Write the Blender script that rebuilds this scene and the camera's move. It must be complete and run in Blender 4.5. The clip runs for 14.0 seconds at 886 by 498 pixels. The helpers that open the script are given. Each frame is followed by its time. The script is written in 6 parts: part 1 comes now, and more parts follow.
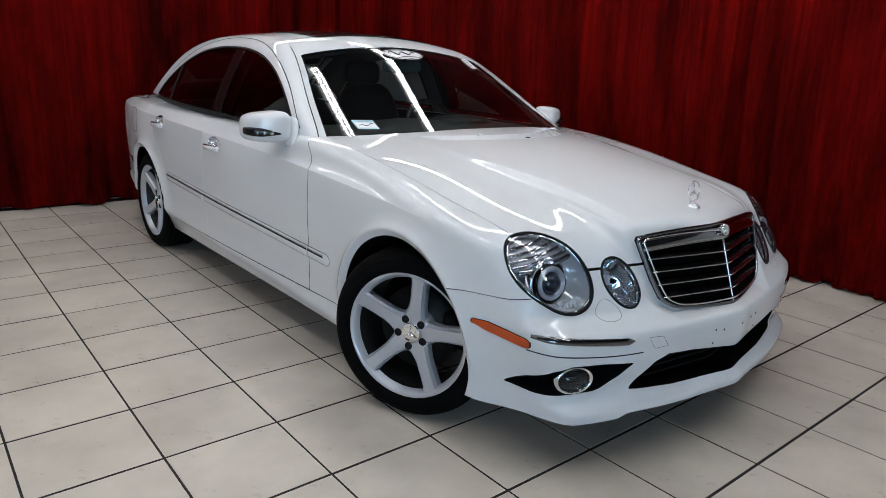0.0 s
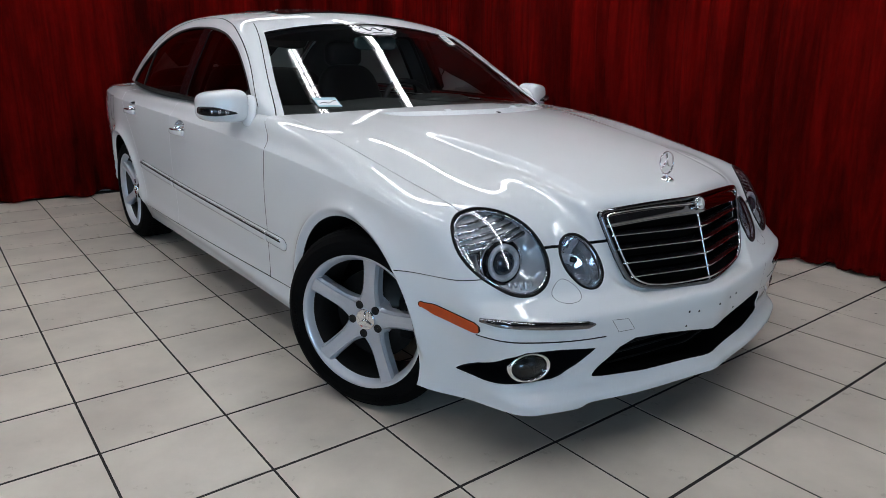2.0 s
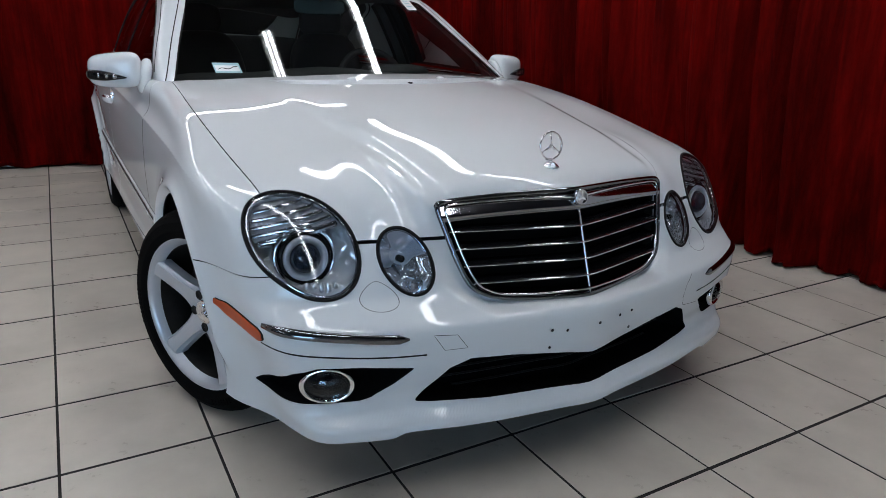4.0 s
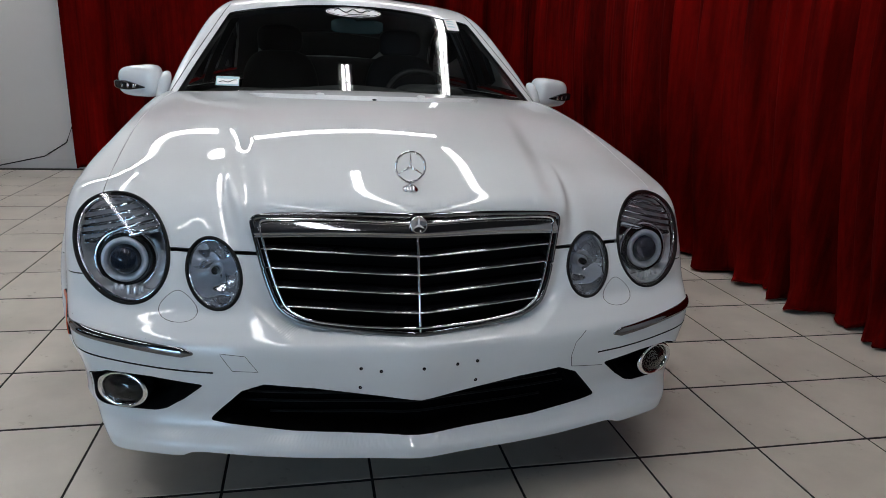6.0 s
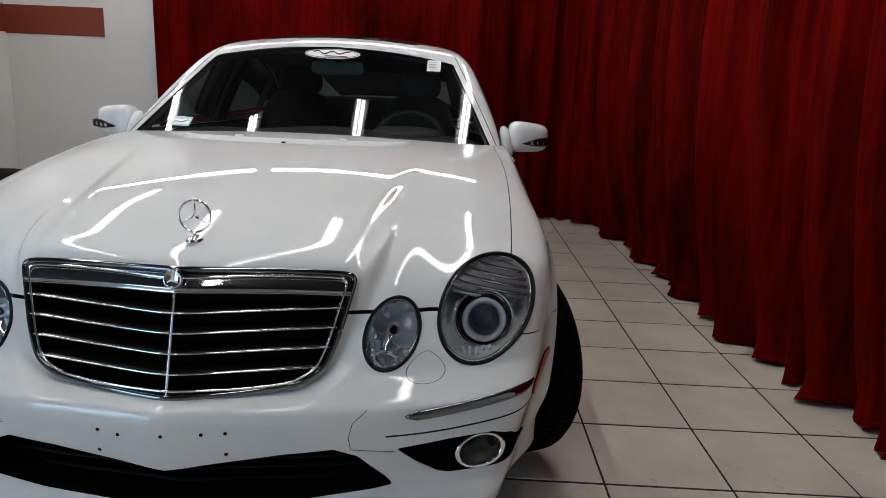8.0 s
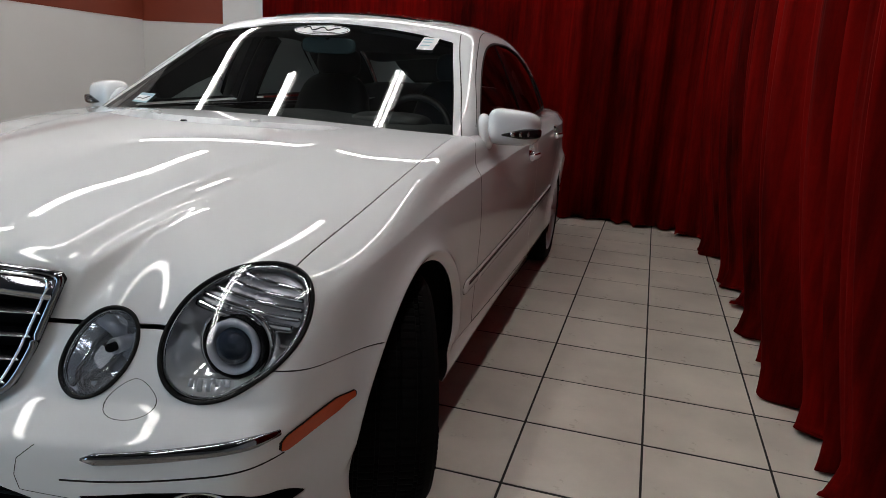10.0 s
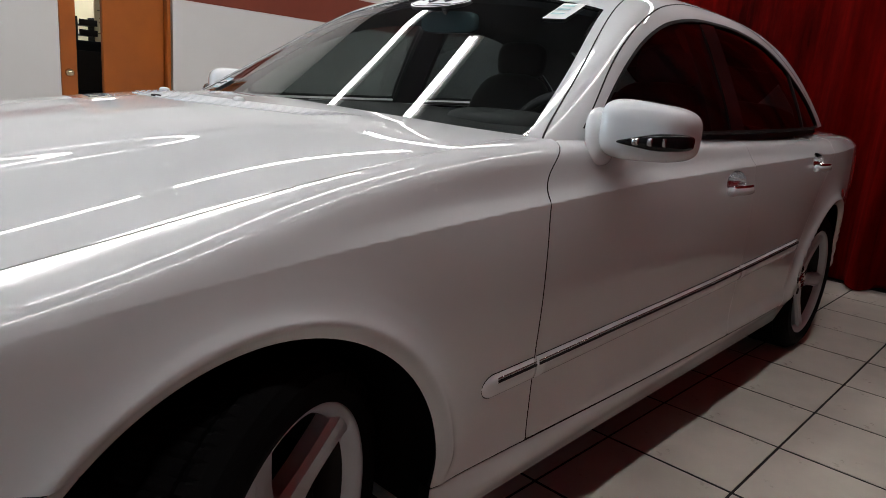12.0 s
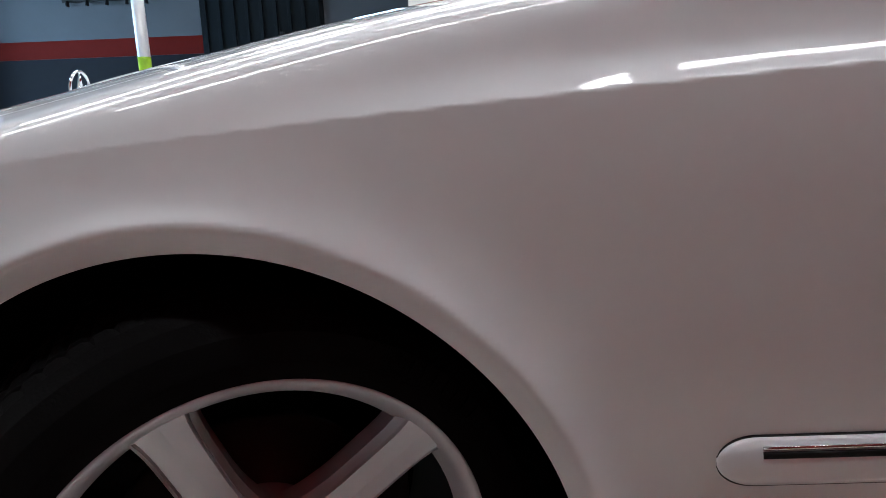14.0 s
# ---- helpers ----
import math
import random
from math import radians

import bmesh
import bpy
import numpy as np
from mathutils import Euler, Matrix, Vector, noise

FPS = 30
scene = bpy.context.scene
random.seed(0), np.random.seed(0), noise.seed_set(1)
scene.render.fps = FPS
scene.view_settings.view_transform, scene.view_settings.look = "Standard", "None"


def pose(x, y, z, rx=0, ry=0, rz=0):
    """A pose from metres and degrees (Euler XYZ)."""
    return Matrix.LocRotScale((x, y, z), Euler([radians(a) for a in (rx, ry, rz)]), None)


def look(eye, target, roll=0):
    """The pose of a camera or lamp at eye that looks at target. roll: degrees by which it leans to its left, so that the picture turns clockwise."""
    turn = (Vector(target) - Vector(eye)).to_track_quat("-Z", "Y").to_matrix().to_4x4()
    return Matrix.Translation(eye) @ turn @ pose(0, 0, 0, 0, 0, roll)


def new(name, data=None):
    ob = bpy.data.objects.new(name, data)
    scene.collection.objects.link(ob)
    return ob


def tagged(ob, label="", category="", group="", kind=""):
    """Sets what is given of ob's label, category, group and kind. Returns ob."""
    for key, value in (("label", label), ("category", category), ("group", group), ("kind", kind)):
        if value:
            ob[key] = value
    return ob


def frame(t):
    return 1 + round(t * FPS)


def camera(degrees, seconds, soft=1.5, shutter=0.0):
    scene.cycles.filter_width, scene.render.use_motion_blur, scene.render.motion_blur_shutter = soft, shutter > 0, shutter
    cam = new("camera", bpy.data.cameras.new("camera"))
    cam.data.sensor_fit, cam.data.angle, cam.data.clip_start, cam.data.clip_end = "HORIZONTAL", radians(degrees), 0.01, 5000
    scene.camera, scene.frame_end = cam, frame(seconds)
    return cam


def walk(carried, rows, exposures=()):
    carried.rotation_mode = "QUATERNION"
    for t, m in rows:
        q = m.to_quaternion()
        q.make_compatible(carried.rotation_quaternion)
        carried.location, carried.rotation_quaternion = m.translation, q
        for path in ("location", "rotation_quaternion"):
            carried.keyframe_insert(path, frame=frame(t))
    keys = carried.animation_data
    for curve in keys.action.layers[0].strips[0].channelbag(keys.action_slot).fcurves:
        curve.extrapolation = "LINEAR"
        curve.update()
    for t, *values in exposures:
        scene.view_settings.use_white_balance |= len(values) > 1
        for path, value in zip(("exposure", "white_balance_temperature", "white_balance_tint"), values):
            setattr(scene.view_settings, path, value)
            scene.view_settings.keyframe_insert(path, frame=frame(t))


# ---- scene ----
cam = camera(66.6, 14.0, soft=0.65)
PATH = [
    (0, (-2.262, -1.910, 1.286), (-1.020, -0.433, 0.760), 1.99),
    (0.5, (-2.250, -1.898, 1.284), (-1.014, -0.419, 0.749), 1.82),
    (1, (-2.192, -1.903, 1.263), (-0.978, -0.408, 0.725), 1.43),
    (1.5, (-2.116, -1.917, 1.235), (-0.912, -0.413, 0.697), 1.14),
    (2, (-1.997, -1.943, 1.209), (-0.804, -0.435, 0.660), 0.68),
    (2.5, (-1.841, -1.963, 1.176), (-0.663, -0.445, 0.620), 0.47),
    (3, (-1.664, -1.974, 1.175), (-0.504, -0.453, 0.593), 0.76),
    (5.5, (-0.452, -2.270, 1.124), (0.060, -0.426, 0.550), 2.08),
    (6, (-0.272, -2.282, 1.132), (0.141, -0.402, 0.592), 2.26),
    (6.5, (-0.072, -2.292, 1.160), (0.224, -0.387, 0.629), 2.18),
    (7, (0.196, -2.313, 1.160), (0.338, -0.379, 0.673), 1.36),
    (7.5, (0.393, -2.272, 1.160), (0.464, -0.325, 0.710), 1.85),
    (8, (0.596, -2.172, 1.177), (0.580, -0.224, 0.725), 2.44),
    (8.5, (0.815, -2.099, 1.171), (0.680, -0.156, 0.718), 2.40),
    (9, (1.043, -2.010, 1.166), (0.771, -0.083, 0.704), 2.09),
    (11.5, (1.639, -0.814, 1.106), (0.588, 0.815, 0.615), 5.39),
    (12, (1.647, -0.535, 1.053), (0.343, 0.910, 0.593), 4.76),
    (12.5, (1.607, -0.300, 1.027), (0.070, 0.901, 0.586), 4.64),
    (13, (1.574, -0.076, 0.990), (-0.184, 0.770, 0.553), 3.62),
    (13.5, (1.565, 0.134, 0.934), (-0.386, 0.362, 0.553), 1.13),
    (14, (1.477, 0.232, 0.818), (-0.484, 0.127, 0.388), -1.98),
]
EXPO = [(0, -0.45, 6500, 10), (1.2, -0.47, 6450, 10), (2, -0.54, 6350, 10), (3, -0.71, 6200, 10), (6, -0.70, 6550, 10), (9, -0.54, 6900, 10), (11.5, -0.45, 6750, 10), (12.5, -0.33, 6700, 10), (13.4, -0.37, 6500, 10), (14, 0.36, 6350, 10)]
walk(cam, [(t, look(eye, target, roll)) for t, eye, target, roll in PATH], EXPO)

# ---------- world, lights ----------
world = bpy.data.worlds.new("world")
world.use_nodes = True
world.node_tree.nodes["Background"].inputs[0].default_value = (0.75, 0.86, 1.0, 1)
world.node_tree.nodes["Background"].inputs[1].default_value = 0.006
scene.world = world
scene.view_settings.exposure = 0.0

TUBE_POWER = 27.5
CEIL = 3.09


# ---------- materials ----------
def mat(name, col, rough=0.5, metal=0.0, coat=0.0, spec=0.5, vary=0.0, scale=8.0, bump=0.0, bump_scale=200.0, rough_vary=0.0, sheen=0.0):
    m = bpy.data.materials.new(name)
    m.use_nodes = True
    nt = m.node_tree
    b = nt.nodes["Principled BSDF"]
    b.inputs["Base Color"].default_value = (*col, 1)
    b.inputs["Roughness"].default_value = rough
    b.inputs["Metallic"].default_value = metal
    b.inputs["Coat Weight"].default_value = coat
    b.inputs["Coat Roughness"].default_value = 0.008
    b.inputs["Specular IOR Level"].default_value = spec
    b.inputs["Sheen Weight"].default_value = sheen
    tc = nt.nodes.new("ShaderNodeTexCoord")
    if vary or rough_vary:
        n1 = nt.nodes.new("ShaderNodeTexNoise")
        n1.inputs["Scale"].default_value = scale
        n1.inputs["Detail"].default_value = 6
        n1.inputs["Roughness"].default_value = 0.65
        nt.links.new(tc.outputs["Object"], n1.inputs["Vector"])
    if vary:
        mix = nt.nodes.new("ShaderNodeMix")
        mix.data_type = "RGBA"
        mix.inputs[6].default_value = (*[c * (1 - vary) for c in col], 1)
        mix.inputs[7].default_value = (*[min(1, c * (1 + vary)) for c in col], 1)
        nt.links.new(n1.outputs["Fac"], mix.inputs[0])
        nt.links.new(mix.outputs[2], b.inputs["Base Color"])
    if rough_vary:
        mr = nt.nodes.new("ShaderNodeMapRange")
        mr.inputs[3].default_value = max(0, rough - rough_vary)
        mr.inputs[4].default_value = min(1, rough + rough_vary)
        nt.links.new(n1.outputs["Fac"], mr.inputs[0])
        nt.links.new(mr.outputs[0], b.inputs["Roughness"])
    if bump:
        n2 = nt.nodes.new("ShaderNodeTexNoise")
        n2.inputs["Scale"].default_value = bump_scale
        n2.inputs["Detail"].default_value = 4
        nt.links.new(tc.outputs["Object"], n2.inputs["Vector"])
        bp = nt.nodes.new("ShaderNodeBump")
        bp.inputs["Strength"].default_value = bump
        bp.inputs["Distance"].default_value = 0.002
        nt.links.new(n2.outputs["Fac"], bp.inputs["Height"])
        nt.links.new(bp.outputs[0], b.inputs["Normal"])
    return m


def emit(name, col, strength):
    m = bpy.data.materials.new(name)
    m.use_nodes = True
    nt = m.node_tree
    e = nt.nodes.new("ShaderNodeEmission")
    e.inputs[0].default_value = (*col, 1)
    e.inputs[1].default_value = strength
    nt.links.new(e.outputs[0], nt.nodes["Material Output"].inputs[0])
    return m


def pane(name, tint, gloss=1.0, ior=1.5):
    """Thin clear pane: tinted see-through with a mirror-like sheen that grows at grazing angles."""
    m = bpy.data.materials.new(name)
    m.use_nodes = True
    nt = m.node_tree
    tr = nt.nodes.new("ShaderNodeBsdfTransparent")
    tr.inputs[0].default_value = (*tint, 1)
    gl = nt.nodes.new("ShaderNodeBsdfGlossy")
    gl.inputs["Roughness"].default_value = 0.01
    gl.inputs[0].default_value = (gloss, gloss, gloss, 1)
    fr = nt.nodes.new("ShaderNodeFresnel")
    fr.inputs[0].default_value = ior
    mx = nt.nodes.new("ShaderNodeMixShader")
    nt.links.new(fr.outputs[0], mx.inputs[0])
    nt.links.new(tr.outputs[0], mx.inputs[1])
    nt.links.new(gl.outputs[0], mx.inputs[2])
    nt.links.new(mx.outputs[0], nt.nodes["Material Output"].inputs[0])
    return m


M_PAINT = mat("white_pearl_paint", (0.690, 0.714, 0.728), 0.5, 0.0, 1.0, spec=0.03, vary=0.015, scale=3)
M_CHROME = mat("chrome", (0.82, 0.83, 0.85), 0.05, 1.0, rough_vary=0.03, scale=20)
# two chromes whose darker colour carries the reflection of dim surroundings
M_DARKREFL = mat("chrome_dark_reflection", (0.20, 0.205, 0.22), 0.06, 1.0, rough_vary=0.03, scale=20)
M_MIDREFL = mat("chrome_grey_reflection", (0.42, 0.42, 0.45), 0.07, 1.0, rough_vary=0.03, scale=20)
M_DIMBOWL = mat("small_lamp_bowl", (0.84, 0.87, 0.92), 0.07, 0.88, rough_vary=0.04, scale=30)
M_SATIN = mat("satin_bright_trim", (0.70, 0.70, 0.72), 0.24, 1.0, rough_vary=0.05, scale=20)
M_ALLOY = mat("painted_alloy", (0.50, 0.52, 0.56), 0.30, 0.35, 0.0, vary=0.04, scale=12)
M_TYRE = mat("tyre_rubber", (0.0030, 0.0030, 0.0032), 0.8, spec=0.06, vary=0.3, scale=15, bump=0.3, bump_scale=300)
M_BLACK = mat("black_plastic", (0.007, 0.007, 0.0075), 0.6, spec=0.25, vary=0.25, scale=20, bump=0.15, bump_scale=400)
M_VENTSHADE = mat("vent_shade_grey", (0.10, 0.10, 0.105), 0.6, vary=0.1)
M_PIT = mat("matte_black_recess", (0.004, 0.004, 0.0045), 0.9, spec=0.04, vary=0.25, scale=20)
M_GLOSSBLACK = mat("gloss_black_trim", (0.006, 0.006, 0.007), 0.14, spec=0.25, vary=0.2)
M_DARK = mat("dark_underbody", (0.005, 0.005, 0.0055), 0.9, spec=0.1, vary=0.3, scale=10)
# black of rubber seals, also stands in for the shade in panel gaps
M_SEAL_SHADE = mat("rubber_and_gap_shade", (0.005, 0.005, 0.005), 0.6, spec=0.2, vary=0.2, scale=30)
M_PROJECTOR = mat("projector_glass", (0.012, 0.018, 0.03), 0.04, 0.0, 0.5, vary=0.1)
M_ORANGE = mat("amber_plastic", (0.52, 0.060, 0.001), 0.35, 0.0, 0.04, vary=0.15, scale=60)
M_RED = mat("red_tail_plastic", (0.35, 0.01, 0.012), 0.15, 0.0, 0.8, vary=0.15, scale=40)
M_REFLECTOR = mat("lamp_reflector", (0.93, 0.95, 0.98), 0.07, 0.70, rough_vary=0.04, scale=30)
M_RIBBACK = mat("lamp_backing", (0.48, 0.48, 0.51), 0.25, 0.6, rough_vary=0.08, scale=30)
M_BROWNDISC = mat("brake_steel", (0.035, 0.034, 0.033), 0.5, 0.8, vary=0.3, scale=40)
M_LENS = pane("clear_lamp_lens", (0.93, 0.95, 0.97))
M_WSGLASS = pane("windshield_glass", (0.70, 0.78, 0.76), ior=1.5)
M_SIDEGLASS = pane("tinted_side_glass", (0.09, 0.105, 0.105), ior=1.22)
M_DOORGLASS = pane("front_door_glass", (0.22, 0.25, 0.245), ior=1.22)
M_CELL = mat("indicator_cell", (0.42, 0.40, 0.40), 0.15, 0.8, rough_vary=0.05)
M_INTERIOR = mat("black_interior_vinyl", (0.007, 0.0075, 0.008), 0.6, vary=0.25, scale=25, bump=0.2, bump_scale=500)
M_LEATHER = mat("charcoal_leather", (0.008, 0.008, 0.0088), 0.5, vary=0.2, scale=20, bump=0.25, bump_scale=350)
M_LINER = mat("grey_headliner", (0.06, 0.06, 0.06), 0.9, vary=0.1)
M_STICKER = mat("white_vinyl_sticker", (0.80, 0.80, 0.80), 0.4, vary=0.03)
M_PALEBLUE = mat("pale_blue_sticker", (0.35, 0.55, 0.60), 0.4, vary=0.05)
M_DARKTEAL = mat("dark_teal_glass", (0.05, 0.085, 0.09), 0.12, 0.3, vary=0.1)
M_INK = mat("dark_ink", (0.02, 0.02, 0.025), 0.5, vary=0.1)
M_MIRROR = mat("mirror_glass", (0.75, 0.78, 0.80), 0.02, 1.0)


# ---------- mesh helpers ----------
def mesh_part(name, verts, faces, material, parent=None, label="", smooth=True):
    me = bpy.data.meshes.new(name)
    me.from_pydata([tuple(v) for v in verts], [], [tuple(f) for f in faces])
    me.materials.append(material)
    me.update()
    if smooth:
        me.polygons.foreach_set("use_smooth", [True] * len(me.polygons))
    ob = new(name, me)
    if parent is not None:
        ob.parent = parent
    if label:
        tagged(ob, label)
    return ob


def part(name, bm, material, parent=None, label="", smooth=False):
    me = bpy.data.meshes.new(name)
    bm.normal_update()
    bm.to_mesh(me)
    bm.free()
    me.materials.append(material)
    if smooth:
        me.polygons.foreach_set("use_smooth", [True] * len(me.polygons))
    ob = new(name, me)
    if parent is not None:
        ob.parent = parent
    if label:
        tagged(ob, label)
    return ob


def thing(name, label, category, group="", kind="", at=None):
    ob = new(name)
    ob.empty_display_size = 0.1
    if at is not None:
        ob.matrix_world = at
    return tagged(ob, label, category, group, kind)


def box_bm(cx, cy, cz, sx, sy, sz, bevel=0.0, seg=2, bm=None, rot=None):
    own = bm is None
    b = bmesh.new()
    bmesh.ops.create_cube(b, size=1)
    bmesh.ops.scale(b, vec=(sx, sy, sz), verts=b.verts)
    if bevel:
        bmesh.ops.bevel(b, geom=list(b.edges), offset=bevel, segments=seg, affect="EDGES", profile=0.5)
    if rot is not None:
        bmesh.ops.transform(b, matrix=rot, verts=b.verts)
    bmesh.ops.translate(b, vec=(cx, cy, cz), verts=b.verts)
    if own:
        return b
    me = bpy.data.meshes.new("tmp")
    b.to_mesh(me)
    b.free()
    bm.from_mesh(me)
    bpy.data.meshes.remove(me)
    return bm


def tube(path, r, closed=False, n=8, flat=1.0, normals=None):
    """A tube along a path; flat squeezes its section along the given normals."""
    P = np.asarray(path, float)
    m = len(P)
    if closed:
        T = np.roll(P, -1, 0) - np.roll(P, 1, 0)
    else:
        T = np.gradient(P, axis=0)
    T /= np.linalg.norm(T, axis=1)[:, None] + 1e-12
    if normals is None:
        ref = np.tile((0.0, 0.0, 1.0), (m, 1))
        bad = np.abs((T * ref).sum(1)) > 0.9
        ref[bad] = (1.0, 0.0, 0.0)
    else:
        ref = np.asarray(normals, float)
    B = np.cross(T, ref)
    B /= np.linalg.norm(B, axis=1)[:, None] + 1e-12
    N = np.cross(B, T)
    R = np.broadcast_to(np.asarray(r, float), (m,))
    V, F = [], []
    for i in range(m):
        for k in range(n):
            a = 2 * math.pi * k / n
            V.append(P[i] + R[i] * (math.cos(a) * B[i] + flat * math.sin(a) * N[i]))
    for i in range(m if closed else m - 1):
        j = (i + 1) % m
        for k in range(n):
            l = (k + 1) % n
            F.append((i * n + k, i * n + l, j * n + l, j * n + k))
    if not closed:
        F.append(tuple(range(n))[::-1])
        F.append(tuple((m - 1) * n + k for k in range(n)))
    return V, F


def lathe(profile, n=64, a0=0.0, a1=2 * math.pi, ridge=None):
    """Turns (radius, along) about the x axis."""
    full = abs(a1 - a0 - 2 * math.pi) < 1e-6
    m = n if full else n + 1
    V, F = [], []
    for i in range(m):
        a = a0 + (a1 - a0) * i / n
        for j, (r, w) in enumerate(profile):
            q = r - (ridge(i, j) if ridge else 0)
            V.append((w, q * math.sin(a), q * math.cos(a)))
    k = len(profile)
    for i in range(n):
        i2 = (i + 1) % m
        for j in range(k - 1):
            F.append((i * k + j, i * k + j + 1, i2 * k + j + 1, i2 * k + j))
    return V, F


def blob(cx, cy, cz, rx, ry, rz, e1=1.0, e2=1.0, nu=32, nv=20, warp=None):
    """A rounded solid (superellipsoid)."""
    def sg(v, e):
        return math.copysign(abs(v) ** e, v)
    V, F = [], []
    for j in range(nv + 1):
        p = -math.pi / 2 + math.pi * j / nv
        for i in range(nu):
            t = 2 * math.pi * i / nu
            x, y, z = sg(math.cos(p), e1) * sg(math.cos(t), e2), sg(math.cos(p), e1) * sg(math.sin(t), e2), sg(math.sin(p), e1)
            if warp:
                x, y, z = warp(x, y, z)
            V.append((cx + rx * x, cy + ry * y, cz + rz * z))
    for j in range(nv):
        for i in range(nu):
            i2 = (i + 1) % nu
            F.append((j * nu + i, j * nu + i2, (j + 1) * nu + i2, (j + 1) * nu + i))
    return V, F


def curve(pts, blur=0.02):
    """A smooth function through a few design points, straight on beyond its ends."""
    X = np.array([p[0] for p in pts], float)
    Y = np.array([p[1] for p in pts], float)
    h = np.diff(X)
    d = np.diff(Y) / h
    m = np.empty_like(X)
    m[0], m[-1] = d[0], d[-1]
    for i in range(1, len(X) - 1):
        m[i] = 0 if d[i - 1] * d[i] <= 0 else (h[i - 1] + h[i]) * 3 / ((2 * h[i] + h[i - 1]) / d[i - 1] + (h[i] + 2 * h[i - 1]) / d[i])
    ext = 4 * blur + 0.6
    q = np.arange(X[0] - ext, X[-1] + ext, max(blur / 4, 0.001))
    k = np.clip(np.searchsorted(X, q) - 1, 0, len(X) - 2)
    t = (q - X[k]) / h[k]
    v = (2 * t**3 - 3 * t**2 + 1) * Y[k] + (t**3 - 2 * t**2 + t) * h[k] * m[k] + (-2 * t**3 + 3 * t**2) * Y[k + 1] + (t**3 - t**2) * h[k] * m[k + 1]
    v = np.where(q < X[0], Y[0] + (q - X[0]) * m[0], v)
    v = np.where(q > X[-1], Y[-1] + (q - X[-1]) * m[-1], v)
    if blur:
        s = blur / (q[1] - q[0])
        g = np.exp(-0.5 * (np.arange(-int(4 * s), int(4 * s) + 1) / s) ** 2)
        g /= g.sum()
        pad = len(g) // 2
        v2 = np.convolve(np.pad(v, pad, mode="reflect", reflect_type="odd"), g, "valid")
        v = v2
    return lambda a: np.interp(a, q, v)


def sstep(t):
    t = np.clip(t, 0, 1)
    return t * t * t * (t * (6 * t - 15) + 10)


def smax(a, b, r):
    h = np.maximum(r - np.abs(a - b), 0) / r
    return np.maximum(a, b) + h * h * h * r / 6


def bell(t):
    return np.exp(-t * t)


def sd_poly(x, z, poly, rnd=0.0):
    """Signed distance to a polygon in a plane, corners rounded."""
    poly = np.array(poly, float)
    d = np.full(np.shape(x), 1e9)
    s = np.ones(np.shape(x))
    for i in range(len(poly)):
        a, b = poly[i], poly[i - 1]
        ex, ez = b - a
        wx, wz = x - a[0], z - a[1]
        t = np.clip((wx * ex + wz * ez) / (ex * ex + ez * ez), 0, 1)
        d = np.minimum(d, (wx - ex * t) ** 2 + (wz - ez * t) ** 2)
        c1, c2, c3 = z >= a[1], z < b[1], ex * wz > ez * wx
        flip = (c1 & c2 & c3) | (~c1 & ~c2 & ~c3)
        s = np.where(flip, -s, s)
    return s * np.sqrt(d) - rnd


def sd_ell(x, z, cx, cz, a, b, tilt):
    """Rough distance to an ellipse whose long axis leans out by tilt degrees."""
    t = math.radians(tilt)
    u = (x - cx) * math.sin(t) + (z - cz) * math.cos(t)
    v = (x - cx) * math.cos(t) - (z - cz) * math.sin(t)
    return (np.sqrt((u / a) ** 2 + (v / b) ** 2) - 1) * min(a, b)


class Sheet:
    """A piece of a skin: points and faces that can be trimmed along smooth lines."""

    def __init__(self, V, faces):
        self.V, self.F = V, faces

    def trim(self, fn):
        V = self.V
        f = fn(V[:, 0], V[:, 1], V[:, 2])
        f = np.where(np.abs(f) < 1e-7, 1e-7, f)
        inside = f > 0
        if isinstance(self.F, np.ndarray):
            c = inside[self.F].sum(1)
            keep = [tuple(q) for q in self.F[c == self.F.shape[1]].tolist()]
            cross = self.F[(c > 0) & (c < self.F.shape[1])].tolist()
        else:
            keep, cross = [], []
            ins = inside.tolist()
            for q in self.F:
                n = sum(ins[i] for i in q)
                if n == len(q):
                    keep.append(q)
                elif n:
                    cross.append(q)
        new_v, cut = [], {}
        base = len(V)
        fl = f.tolist()
        for q in cross:
            out = []
            for i, a in enumerate(q):
                b = q[(i + 1) % len(q)]
                if fl[a] > 0:
                    out.append(a)
                if (fl[a] > 0) != (fl[b] > 0):
                    key = (a, b) if a < b else (b, a)
                    if key not in cut:
                        t = fl[a] / (fl[a] - fl[b])
                        new_v.append(V[a] * (1 - t) + V[b] * t)
                        cut[key] = base + len(new_v) - 1
                    out.append(cut[key])
            if len(out) > 2:
                keep.append(tuple(out))
        V2 = np.vstack([V, np.array(new_v)]) if new_v else V
        return Sheet(V2, keep)

    def compact(self):
        if isinstance(self.F, np.ndarray):
            self.F = [tuple(q) for q in self.F.tolist()]
        used = sorted({i for q in self.F for i in q})
        idx = {o: k for k, o in enumerate(used)}
        return Sheet(self.V[used] if used else np.zeros((0, 3)), [tuple(idx[i] for i in q) for q in self.F])

    def edges(self):
        cnt = {}
        for q in self.F:
            for i, a in enumerate(q):
                b = q[(i + 1) % len(q)]
                if (b, a) in cnt:
                    cnt[(b, a)] = None
                else:
                    cnt[(a, b)] = 1
        return [k for k, v in cnt.items() if v]


